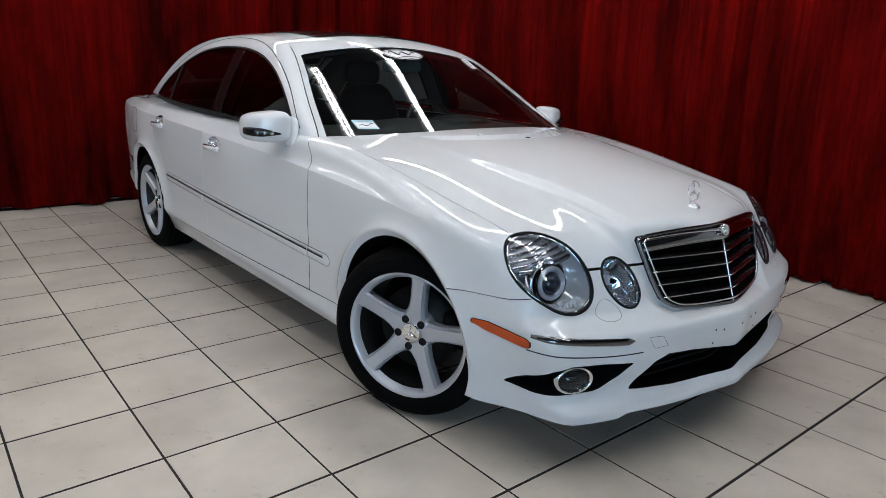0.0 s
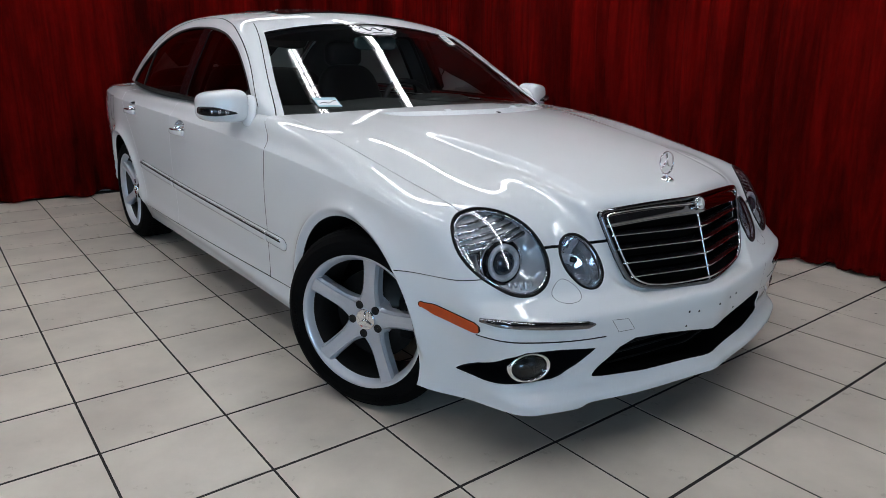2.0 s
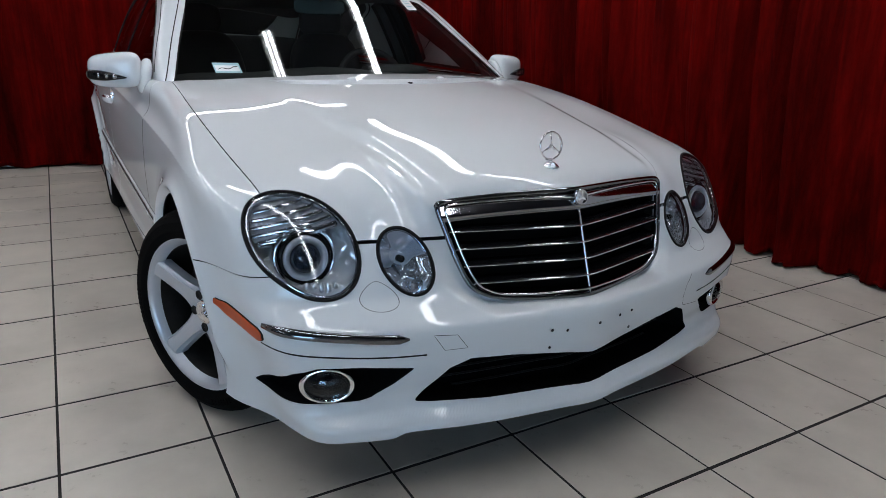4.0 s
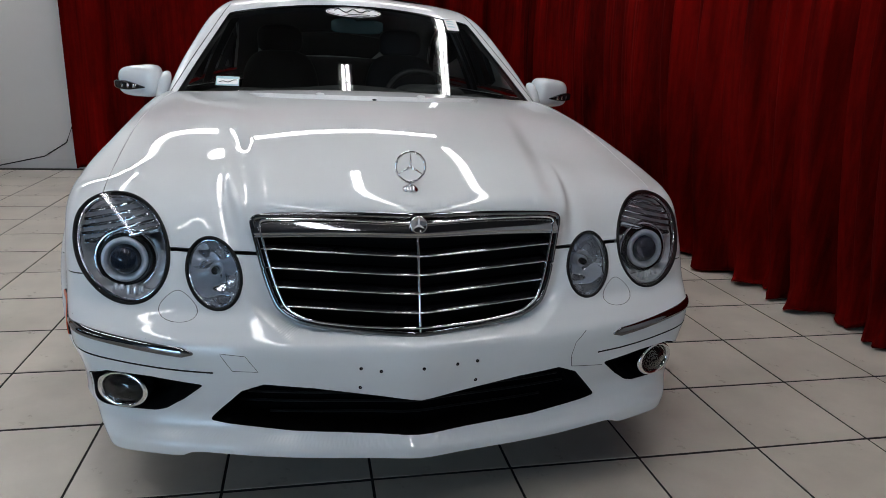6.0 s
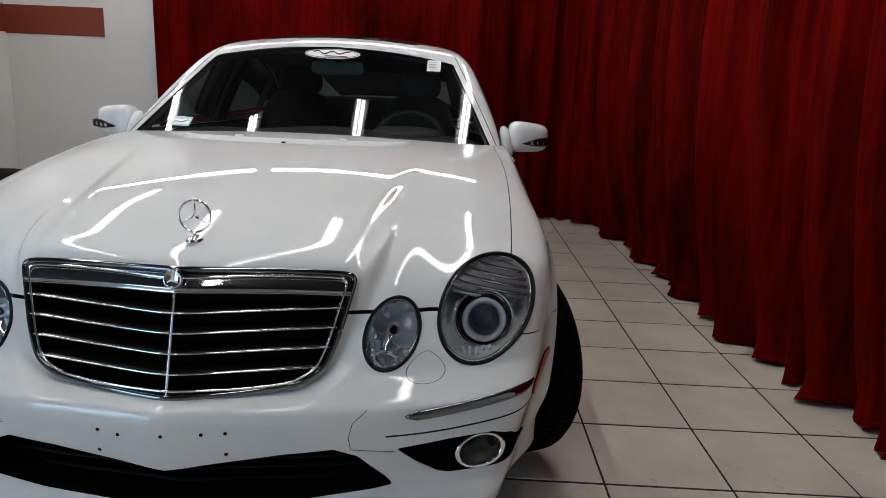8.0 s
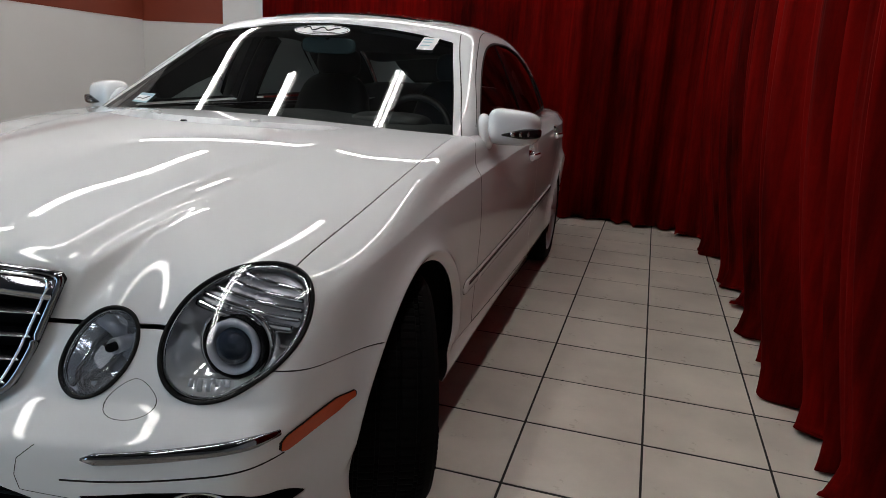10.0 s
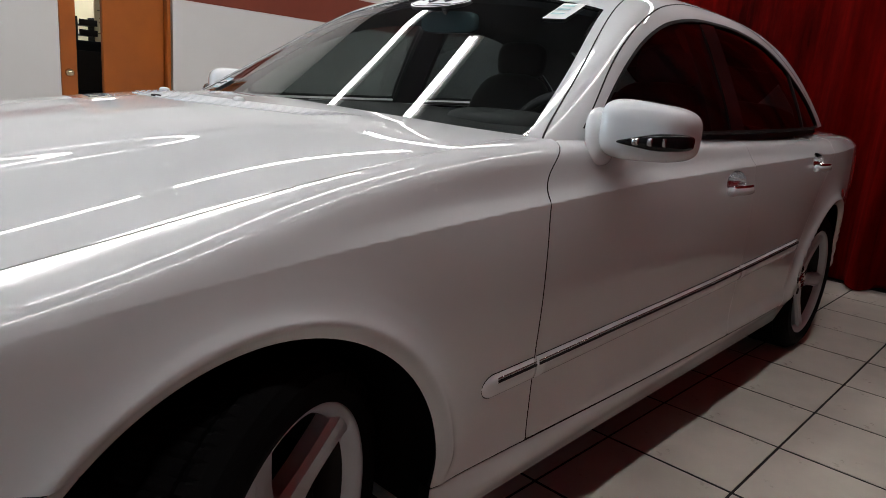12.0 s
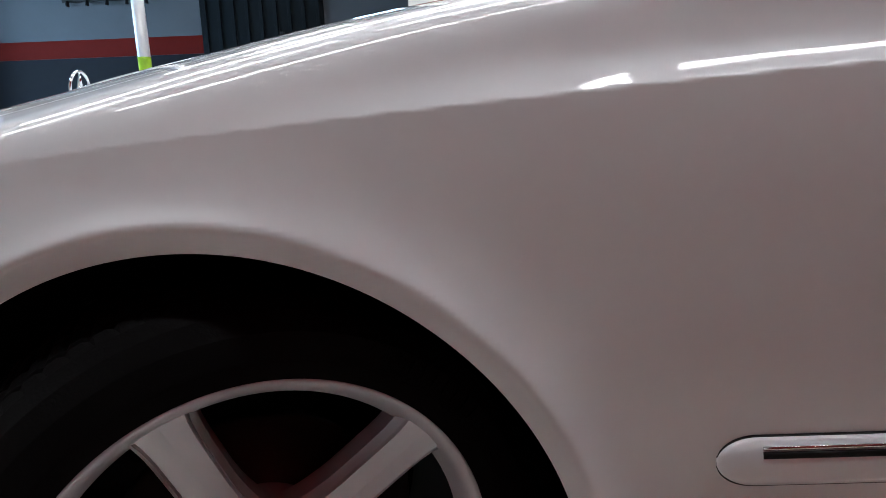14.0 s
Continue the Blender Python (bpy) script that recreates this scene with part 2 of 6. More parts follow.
def grad(F, V, h=1e-3):
    x, y, z = V.T
    g = np.stack([F(x + h, y, z) - F(x - h, y, z), F(x, y + h, z) - F(x, y - h, z), F(x, y, z + h) - F(x, y, z - h)], 1)
    return g / (np.linalg.norm(g, axis=1)[:, None] + 1e-12)


def main_pieces(s):
    """Drops stray slivers that trimming left over."""
    up_ = list(range(len(s.V)))

    def find(i):
        while up_[i] != i:
            up_[i] = up_[up_[i]]
            i = up_[i]
        return i

    for q in s.F:
        a = find(q[0])
        for i in q[1:]:
            up_[find(i)] = a
    cnt = {}
    for q in s.F:
        k = find(q[0])
        cnt[k] = cnt.get(k, 0) + 1
    if len(cnt) < 2:
        return s
    big = max(cnt.values())
    return Sheet(s.V, [q for q in s.F if cnt[find(q[0])] > 0.12 * big]).compact()


def panel(name, sheet, F, material, parent, label="", side=1, depth=0.012, offset=0.0, push=None):
    """Links a trimmed skin as one panel with turned-in edges; side -1 mirrors it."""
    s = main_pieces(sheet.compact())
    if not len(s.F):
        return None
    N = grad(F, s.V)
    V = s.V + N * offset
    if push is not None:
        V = V + N * push(s.V[:, 0], s.V[:, 1], s.V[:, 2])[:, None]
    faces = list(s.F)
    if depth:
        ed = s.edges()
        vs = sorted({i for e in ed for i in e})
        k = {v: j for j, v in enumerate(vs)}
        n0, m = len(V), len(vs)
        edge = min(0.003, depth)
        V = np.vstack([V, V[vs] - N[vs] * edge, V[vs] - N[vs] * (depth + edge)]) if m else V
        faces += [(b, a, n0 + k[a], n0 + k[b]) for a, b in ed]
        dark0 = len(faces)
        faces += [(n0 + k[b], n0 + k[a], n0 + m + k[a], n0 + m + k[b]) for a, b in ed]
    if side < 0:
        V = V * np.array([-1.0, 1.0, 1.0])
        faces = [q[::-1] for q in faces]
    ob = mesh_part(name, V, faces, material, parent, label)
    if push is None:
        # exact shading normals of the smooth skin; edges keep their own
        C = np.zeros((len(V), 3))
        C[: len(N)] = N * np.array([float(side), 1.0, 1.0])
        f0 = ob.data.polygons[0]
        flip_n = -1.0 if f0.normal.dot(Vector(C[f0.vertices[0]])) < 0 else 1.0
        ob.data.normals_split_custom_set_from_vertices((C * flip_n).tolist())
    # inner flange coloured black in place of the shade inside the shut lines
    if depth:
        ob.data.materials.append(M_SEAL_SHADE)
        idx = np.zeros(len(faces), dtype=np.int32)
        idx[dark0:] = 1
        ob.data.polygons.foreach_set("material_index", idx)
    return ob


def root(F, O, D, far=2.2, near=0.0):
    lo, hi = np.full(len(O), near), np.full(len(O), far)
    for _ in range(26):
        mid = (lo + hi) / 2
        P = O + D * mid[:, None]
        out = F(P[:, 0], P[:, 1], P[:, 2]) > 0
        hi = np.where(out, mid, hi)
        lo = np.where(out, lo, mid)
    return O + D * ((lo + hi) / 2)[:, None]


# ---------- the car's skin: front axle at y = 0, tail towards +y ----------
WHEELBASE, HUB_Z, TYRE_R = 2.854, 0.325, 0.325
ARCH_R, ARCH_Y = 0.369, -0.036

plan_w = curve([(-0.9, 0.735), (-0.7, 0.795), (-0.62, 0.824), (-0.52, 0.850), (-0.42, 0.876), (-0.3, 0.893), (-0.15, 0.895), (0, 0.893), (0.4, 0.897), (0.7, 0.900), (1.5, 0.908), (2.3, 0.912), (2.85, 0.903), (3.3, 0.855), (3.7, 0.785), (4.0, 0.71)], 0.04)
low_tuck = curve([(0.16, 0.055), (0.22, 0.044), (0.28, 0.032), (0.35, 0.025), (0.41, 0.014), (0.45, 0.003), (0.48, 0.0), (0.9, 0.0)], 0.008)
side_low = curve([(-0.70, -0.055), (-0.64, -0.030), (-0.58, -0.006), (-0.52, -0.014), (-0.42, -0.010), (-0.32, -0.005), (-0.2, -0.0015), (-0.1, -0.004), (-0.015, -0.0120), (0.0, -0.0145)], 0.008)
side_high = curve([(0.0, -0.0145), (0.010, -0.0240), (0.02, -0.0335), (0.03, -0.0400), (0.05, -0.0475), (0.09, -0.0580), (0.12, -0.0770), (0.16, -0.118), (0.2, -0.167)], 0.010)
side_soft = curve([(0.0, -0.0145), (0.04, -0.027), (0.07, -0.043), (0.10, -0.066), (0.14, -0.102), (0.2, -0.16)], 0.010)
flare = curve([(-0.05, -0.025), (0, 0.010), (0.012, 0.0185), (0.0235, 0.0268), (0.027, 0.0268), (0.033, 0.0232), (0.045, 0.0160), (0.06, 0.0100), (0.085, 0.0042), (0.12, 0.0010), (0.16, 0), (0.4, 0)], 0.0025)
hood_c = curve([(-0.86, 0.725), (-0.76, 0.772), (-0.70, 0.796), (-0.64, 0.816), (-0.52, 0.852), (-0.4, 0.884), (-0.2, 0.922), (0, 0.954), (0.2, 0.979), (0.4, 0.995), (0.6, 1.002), (0.8, 1.003), (1.2, 0.998), (2.6, 1.005), (3.2, 1.02), (3.5, 1.02), (3.95, 0.985), (4.1, 0.95)], 0.05)
hood_drop = curve([(-0.7, 0.088), (-0.42, 0.086), (-0.1, 0.080), (0.147, 0.072), (0.45, 0.054), (0.705, 0.038), (1.2, 0.03), (3.0, 0.03), (4.0, 0.05)], 0.08)
front_plan = curve([(-0.3, -0.838), (-0.1, -0.8655), (0, -0.880), (0.1, -0.8655), (0.3, -0.838), (0.532, -0.785), (0.7, -0.727), (0.78, -0.692), (0.84, -0.655), (0.9, -0.60), (0.96, -0.52)], 0.008)
front_prof = curve([(0.10, 0.05), (0.19, 0.012), (0.205, -0.008), (0.234, -0.012), (0.244, -0.007), (0.254, 0.008), (0.266, 0.023), (0.30, 0.031), (0.35, 0.016), (0.40, 0.004), (0.46, 0), (0.485, 0.004), (0.515, 0.036), (0.545, 0.072), (0.60, 0.104), (0.67, 0.145), (0.73, 0.188), (0.78, 0.245), (0.82, 0.32), (0.86, 0.44), (0.92, 0.70)], 0.005)
tail_prof = curve([(0.1, -0.03), (0.2, 0.02), (0.35, 0.065), (0.5, 0.07), (0.57, 0.055), (0.63, 0.015), (0.8, -0.03), (0.9, -0.065), (1.0, -0.12), (1.2, -0.3)], 0.02)
crease_z = curve([(-0.9, 0.640), (-0.7, 0.685), (-0.5, 0.727), (-0.35, 0.755), (-0.22, 0.775), (-0.06, 0.791), (0.1, 0.805), (0.28, 0.819), (0.43, 0.830), (0.63, 0.842), (1.03, 0.866), (1.8, 0.893), (2.6, 0.917), (3.5, 0.940), (4.0, 0.95)], 0.06)
crease_x = curve([(-0.8, 0.36), (-0.6, 0.375), (0, 0.46), (0.6, 0.56)], 0.05)


grille_half = curve([(0.45, 0.22), (0.507, 0.25), (0.525, 0.29), (0.553, 0.330), (0.62, 0.357), (0.72, 0.383), (0.76, 0.392), (0.9, 0.41)], 0.012)


def side_x(y, z):
    d = z - crease_z(y)
    k = sstep((y + 0.30) / 0.85)
    high = side_high(np.minimum(d, 0.5)) * k + side_soft(np.minimum(d, 0.5)) * (1 - k)
    w = plan_w(y) + np.where(d < 0, side_low(np.maximum(d, -0.75)), high)
    w = w - low_tuck(z) * sstep((-0.36 - y) / 0.24)
    for yc in (ARCH_Y, WHEELBASE):
        r = np.hypot(y - yc, z - HUB_Z)
        w = w + flare(np.clip(r - ARCH_R, -0.03, 0.35)) * sstep((z - 0.26) / 0.15)
    return w


def hood_z(x, y):
    z = hood_c(y) - hood_drop(y) * (x / 0.77) ** 2
    near = 1 - sstep((y + 0.2) / 0.9)
    z = z - 0.013 * sstep((x - crease_x(y) + 0.035) / 0.075) * (1 - 0.94 * sstep((y + 0.35) / 0.65))
    z = z + 0.008 * bell((x - 0.69) / 0.11) * near
    z = z + 0.004 * sstep((x - 0.60) / 0.26) * sstep((y + 0.6) / 0.65) * (1 - sstep((y - 0.2) / 1.2))
    z = z + 0.010 * bell((x - 0.475) / 0.06) * (1 - sstep((y + 0.62) / 0.4))
    return z


def grille_y(x, z):
    return -0.834 + 0.218 * np.sqrt(x * x + 0.0006) + (z - 0.51) * 0.335


def front_y(x, z):
    y = front_plan(x) + front_prof(z)
    up = sstep((z - 0.53) / 0.07)
    y = y - 0.016 * up * bell((x - 0.70) / 0.10) - 0.012 * up * bell((x - 0.473) / 0.055)
    g = (1 - sstep((x - grille_half(z) - 0.008) / 0.06)) * sstep((z - 0.492) / 0.022)
    return y * (1 - g) + (grille_y(x, z) + 0.012) * g


def body(x, y, z):
    x = np.abs(x)
    a = smax(x - side_x(y, z), (front_y(x, z) - y) * 0.85, 0.06)
    a = smax(a, z - hood_z(x, y), 0.055)
    rear = y - (4.0 + tail_prof(z) - 0.30 * x**2.4)
    a = smax(a, rear, 0.14)
    return smax(a, 0.165 - z, 0.03)


# cabin above the belt
belt_z = curve([(0.6, 0.962), (1.0, 0.968), (1.8, 0.985), (2.7, 1.005), (3.3, 1.02)], 0.1)
roof_c = curve([(0.9, 1.30), (1.25, 1.395), (1.5, 1.437), (1.8, 1.457), (2.1, 1.457), (2.4, 1.447), (2.75, 1.390), (3.1, 1.275), (3.5, 1.06)], 0.10)
cab_w = curve([(0.5, 0.775), (0.9, 0.815), (1.5, 0.835), (2.1, 0.835), (2.7, 0.80), (3.2, 0.735), (3.6, 0.66)], 0.10)
tumble = curve([(0.8, 0.04), (0.95, 0.0), (1.05, -0.035), (1.2, -0.105), (1.35, -0.187), (1.42, -0.235), (1.5, -0.285)], 0.03)


def ws_y(x, z):
    return 0.525 + (z - 0.97) * 1.74 + 0.32 * x * x - 0.25 * (z - 0.97) * (z - 1.39)


def rw_y(x, z):
    return 3.52 - (z - 1.0) * 1.75 - 0.25 * x * x


def cabin(x, y, z):
    x = np.abs(x)
    a = x - cab_w(y) - tumble(z)
    a = smax(a, (ws_y(x, z) - y) * 0.5, 0.055)
    a = smax(a, z - (roof_c(y) - 0.042 * (x / 0.55) ** 2), 0.10)
    a = smax(a, (y - rw_y(x, z)) * 0.5, 0.10)
    return smax(a, 0.80 - z, 0.02)


def skin(F, y0, y1, zs, step_y, thetas, psis):
    """Casts a skin outwards from a spine with two rounded ends."""
    O, D = [], []
    ct, st = np.cos(thetas), np.sin(thetas)
    for p in psis:
        O.append(np.tile((0.0, y0, zs), (len(thetas), 1)))
        D.append(np.stack([ct * math.sin(p), np.full(len(thetas), -math.cos(p)), st * math.sin(p)], 1))
    for y in step_y:
        O.append(np.tile((0.0, y, zs), (len(thetas), 1)))
        D.append(np.stack([ct, np.zeros(len(thetas)), st], 1))
    for p in psis[::-3]:
        O.append(np.tile((0.0, y1, zs), (len(thetas), 1)))
        D.append(np.stack([ct * math.sin(p), np.full(len(thetas), math.cos(p)), st * math.sin(p)], 1))
    m, n = len(O), len(thetas)
    V = root(F, np.concatenate(O), np.concatenate(D))
    i = np.arange(m - 1)[:, None] * n
    j = np.arange(n - 1)[None, :]
    a = (i + j).ravel()
    faces = np.stack([a, a + n, a + n + 1, a + 1], 1)
    return Sheet(V, faces)


def spread(points):
    """Angles of rays towards evenly spaced points of an outline."""
    out = []
    for (x0, z0), (x1, z1), n in points:
        for k in range(n):
            t = k / n
            out.append(math.atan2(z0 + (z1 - z0) * t, x0 + (x1 - x0) * t))
    return np.array(out + [math.pi / 2])


th_body = spread([((0.0, -0.42), (0.9, -0.42), 72), ((0.9, -0.42), (0.9, 0.21), 130), ((0.9, 0.21), (0.88, 0.36), 40), ((0.88, 0.36), (0.0, 0.42), 84)])
SKIN = skin(body, -0.28, 3.45, 0.55, np.concatenate([np.concatenate([np.arange(-0.272, 0.42, 0.0055), np.arange(0.42, 0.9, 0.0095)]), np.arange(0.9, 3.45, 0.022)]), th_body, np.radians(np.linspace(0.4, 90, 180)))
th_cab = spread([((0.8, 0.0), (0.62, 0.45), 50), ((0.62, 0.45), (0.0, 0.55), 44)])
CABIN = skin(cabin, 1.35, 2.6, 0.90, np.arange(1.36, 2.6, 0.02), th_cab, np.radians(np.linspace(0.5, 90, 90)))


# lines on the skin
def arch(x, y, z):
    return np.minimum(np.hypot(y - ARCH_Y, z - HUB_Z + 0.002), np.hypot(y - WHEELBASE, z - HUB_Z + 0.002)) - ARCH_R


BIG = ((0.70, -0.570, 0.667), 0.72, 0.69, (0.0144, 0.0072, 0.0234))
SMALL = ((0.474, -0.684, 0.624), 0.89, 0.456, (0.00403, 0.0013, 0.00768))


def oval(x, y, z, shape):
    """How far out a point lies on a leaning oval: 1 on its edge."""
    (cx, cy, cz), wz, wy, (a, b, c) = shape
    u, w = np.abs(x) - cx, (z - cz) * wz + (y - cy) * wy
    return np.sqrt((c * u * u - 2 * b * u * w + a * w * w) / (a * c - b * b) + 1e-9)


def lamp_big(x, y, z, grow=0.0):
    return np.maximum((oval(x, y, z, BIG) - 1) * 0.12 - grow, y + 0.30)


def lamp_small(x, y, z, grow=0.0):
    return np.maximum((oval(x, y, z, SMALL) - 1) * 0.066 - grow, y + 0.4)


GRILLE = [(0.0, 0.507), (0.15, 0.513), (0.27, 0.525), (0.325, 0.553), (0.352, 0.620), (0.377, 0.720), (0.384, 0.748), (0.372, 0.760), (0.2, 0.769), (0.0, 0.774)]
GRILLE_ALL = GRILLE + [(-x, z) for x, z in GRILLE[-2:0:-1]]
INTAKE = [(0.0, 0.348), (0.25, 0.385), (0.36, 0.393), (0.41, 0.372), (0.485, 0.287), (0.45, 0.282), (0.30, 0.272), (0.0, 0.264)]
INTAKE_ALL = INTAKE + [(-x, z) for x, z in INTAKE[-2:0:-1]]
FOG = [(0.815, 0.312), (0.795, 0.352), (0.765, 0.385), (0.72, 0.400), (0.62, 0.397), (0.505, 0.384), (0.552, 0.340), (0.595, 0.308), (0.62, 0.301), (0.70, 0.299), (0.785, 0.300)]


def grille_hole(x, y, z):
    return np.maximum(sd_poly(x, z, GRILLE_ALL), y + 0.45)


def intake_hole(x, y, z):
    return np.maximum(sd_poly(x, z, INTAKE_ALL, 0.004), y + 0.5)


def fog_hole(x, y, z):
    return np.maximum(sd_poly(np.abs(x), z, FOG, 0.004), y + 0.35)


hood_edge = curve([(-0.6, 0.745), (-0.42, 0.764), (0.147, 0.785), (0.705, 0.762), (0.9, 0.75)], 0.05)
hood_tail = curve([(0, 0.495), (0.3, 0.52), (0.55, 0.60), (0.76, 0.715), (0.9, 0.80)], 0.04)
door_front = curve([(0.1, 0.640), (0.3, 0.636), (0.45, 0.626), (0.55, 0.621), (0.74, 0.622), (0.82, 0.626), (0.855, 0.635), (0.905, 0.667), (0.95, 0.725), (1.1, 0.92)], 0.012)
door_rear = curve([(0.1, 2.33), (0.45, 2.40), (0.60, 2.45), (0.75, 2.56), (0.9, 2.74), (1.0, 2.86), (1.1, 2.95)], 0.02)
bumper_top = curve([(0.0, 0.668), (0.58, 0.668), (0.66, 0.62), (0.76, 0.606), (0.9, 0.589), (1.0, 0.58)], 0.01)
lip_z = curve([(-0.1, 0.213), (0.0, 0.213), (0.35, 0.217), (0.51, 0.222), (0.535, 0.219), (0.556, 0.206), (0.60, 0.204), (0.75, 0.206), (0.84, 0.212), (0.92, 0.235)], 0.006)
DOOR_SPLIT = 1.79
SILL_Z = 0.305
GAP = 0.0026
FGAP = 0.0018


def hood_f(x, y, z):
    ax = np.abs(x)
    a = np.minimum(hood_edge(y) - ax, (hood_tail(ax) - y) * 0.95)
    return np.minimum(a, np.maximum(z - bumper_top(ax), (y + 0.40) * 2))


def bumper_f(x, y, z):
    return np.minimum(bumper_top(np.abs(x)) - z, -0.27 - y)


def fender_f(x, y, z):
    a = np.minimum(np.abs(x) - hood_edge(y), (door_front(z) - y) * 0.9)
    b = np.maximum(z - bumper_top(np.abs(x)), y + 0.27)
    return np.minimum(np.minimum(a, b), np.minimum(np.maximum(z - SILL_Z, -y), 0.80 - y))


def belt_side(x, y, z):
    """Below the window line, or outside the cabin."""
    return np.maximum(belt_z(y) - 0.004 - z, np.abs(x) - (cab_w(y) - 0.004))


def door_f(x, y, z):
    return np.minimum(np.minimum((y - door_front(z)) * 0.9, DOOR_SPLIT - y), np.minimum(z - SILL_Z, belt_side(x, y, z)))


def rear_door_f(x, y, z):
    return np.minimum(np.minimum(y - DOOR_SPLIT, (door_rear(z) - y) * 0.85), np.minimum(z - SILL_Z, belt_side(x, y, z)))


def rear_bumper_f(x, y, z):
    return np.minimum(y - 3.22, 0.635 + 0.02 * (y - 3.2) - z)


def trunk_f(x, y, z):
    return np.minimum(np.minimum(0.70 - np.abs(x), y - (3.50 - 0.2 * x * x)), z - 0.60)


def quarter_f(x, y, z):
    a = np.minimum((y - door_rear(z)) * 0.85, np.maximum(belt_side(x, y, z), y - 3.35))
    a = np.minimum(a, np.maximum(-(y - 3.22), z - (0.635 + 0.02 * (y - 3.2))))
    return np.minimum(a, -trunk_f(x, y, z) - 0.001)


def sill_f(x, y, z):
    return np.minimum(np.minimum(SILL_Z - z, z - 0.20), np.minimum(y - 0.2, 2.7 - y))


# cabin lines
dlo_top = curve([(0.86, 0.955), (1.0, 1.075), (1.15, 1.175), (1.3, 1.25), (1.5, 1.312), (1.75, 1.345), (2.0, 1.352), (2.25, 1.335), (2.5, 1.285), (2.75, 1.195), (2.95, 1.085), (3.06, 1.0)], 0.04)
ws_edge = curve([(0.9, 0.79), (0.97, 0.752), (1.1, 0.69), (1.25, 0.612), (1.36, 0.555), (1.45, 0.5)], 0.02)


def windshield_f(x, y, z):
    top = 1.372 - 0.055 * (x / 0.56) ** 2
    return np.minimum(np.minimum((ws_edge(z) - np.abs(x)) * 0.85, top - z), 1.75 - y)


def rear_glass_f(x, y, z):
    return np.minimum(np.minimum(0.60 - 0.25 * (z - 1.0) - np.abs(x), 1.34 - z), np.minimum(y - 2.75, z - 1.03))


def side_glass_f(x, y, z):
    return np.minimum(np.minimum((dlo_top(y) - z) * 0.75, z - belt_z(y) - 0.008), np.minimum(np.abs(x) - 0.5, np.minimum(y - 0.9, 3.05 - y)))


def surf_x(y, z, F=body):
    """Half width of a skin at the height z and place y."""
    y, z = np.atleast_1d(np.asarray(y, float)), np.atleast_1d(np.asarray(z, float))
    y, z = np.broadcast_arrays(y, z)
    O = np.stack([np.zeros(len(y)), y, z], 1)
    return root(F, O, np.tile((1.0, 0, 0), (len(y), 1)), 1.3)


def surf_y(x, z):
    """Place of the nose's surface at x and the height z."""
    x, z = np.broadcast_arrays(np.atleast_1d(np.asarray(x, float)), np.atleast_1d(np.asarray(z, float)))
    O = np.stack([x, np.full(len(x), 0.1), z], 1)
    lo = root(body, O, np.tile((0, -1.0, 0), (len(x), 1)), 1.3)
    return lo


def surf_z(x, y, F=body):
    x, y = np.broadcast_arrays(np.atleast_1d(np.asarray(x, float)), np.atleast_1d(np.asarray(y, float)))
    O = np.stack([x, y, np.full(len(x), 0.5)], 1)
    return root(F, O, np.tile((0, 0, 1.0), (len(x), 1)), 1.2)


def strip(name, P, r, flat, material, parent, F=body, lift=0.0, side=1, label="", n=10, closed=False):
    """A moulding laid along points of a skin."""
    P = np.asarray(P, float)
    N = grad(F, P)
    V, Fc = tube(P + N * lift, r, closed, n, flat, N)
    V = np.array(V)
    if side < 0:
        V = V * np.array([-1.0, 1, 1])
        Fc = [q[::-1] for q in Fc]
    return mesh_part(name, V, Fc, material, parent, label)


CAR = thing("car", "white four-door sedan with chrome grille and five-spoke wheels on tiles", "car")
front_open = SKIN.trim(lambda x, y, z: lamp_big(x, y, z)).trim(lambda x, y, z: lamp_small(x, y, z)).trim(grille_hole).trim(arch)

bump_sheet = front_open.trim(lambda x, y, z: bumper_f(x, y, z) - 0.5 * FGAP).trim(intake_hole).trim(fog_hole).trim(lambda x, y, z: z - lip_z(np.abs(x)))
hood_sheet = front_open.trim(lambda x, y, z: hood_f(x, y, z) - FGAP - 0.006 * sstep((-0.5 - y) / 0.08))
fend_sheet = front_open.trim(lambda x, y, z: fender_f(x, y, z) - FGAP)
side_open = SKIN.trim(arch)
HANDLES = ((1.625, 0.835), (2.505, 0.880))
cup = lambda k: (lambda x, y, z: sd_ell(y, z, HANDLES[k][0], HANDLES[k][1] + 0.010, 0.037, 0.078, 0))
door_sheet = side_open.trim(lambda x, y, z: door_f(x, y, z) - GAP).trim(cup(0))
rdoor_sheet = side_open.trim(lambda x, y, z: rear_door_f(x, y, z) - GAP).trim(cup(1))
quart_sheet = side_open.trim(lambda x, y, z: quarter_f(x, y, z) - GAP).trim(lambda x, y, z: z - 0.2)
sill_sheet = side_open.trim(lambda x, y, z: sill_f(x, y, z) - GAP)
rbump_sheet = side_open.trim(lambda x, y, z: rear_bumper_f(x, y, z) - 0.5 * GAP).trim(lambda x, y, z: z - 0.2)
trunk_sheet = side_open.trim(lambda x, y, z: trunk_f(x, y, z) - GAP)


def both(s):
    """The sheet and its mirror image as one sheet, welded along the middle."""
    s = s.compact()
    n = len(s.V)
    M = s.V * np.array([-1.0, 1, 1])
    idx = np.where(np.abs(s.V[:, 0]) < 1e-4, np.arange(n), np.arange(n) + n)
    return Sheet(np.vstack([s.V, M]), s.F + [tuple(int(idx[i]) for i in q[::-1]) for q in s.F])


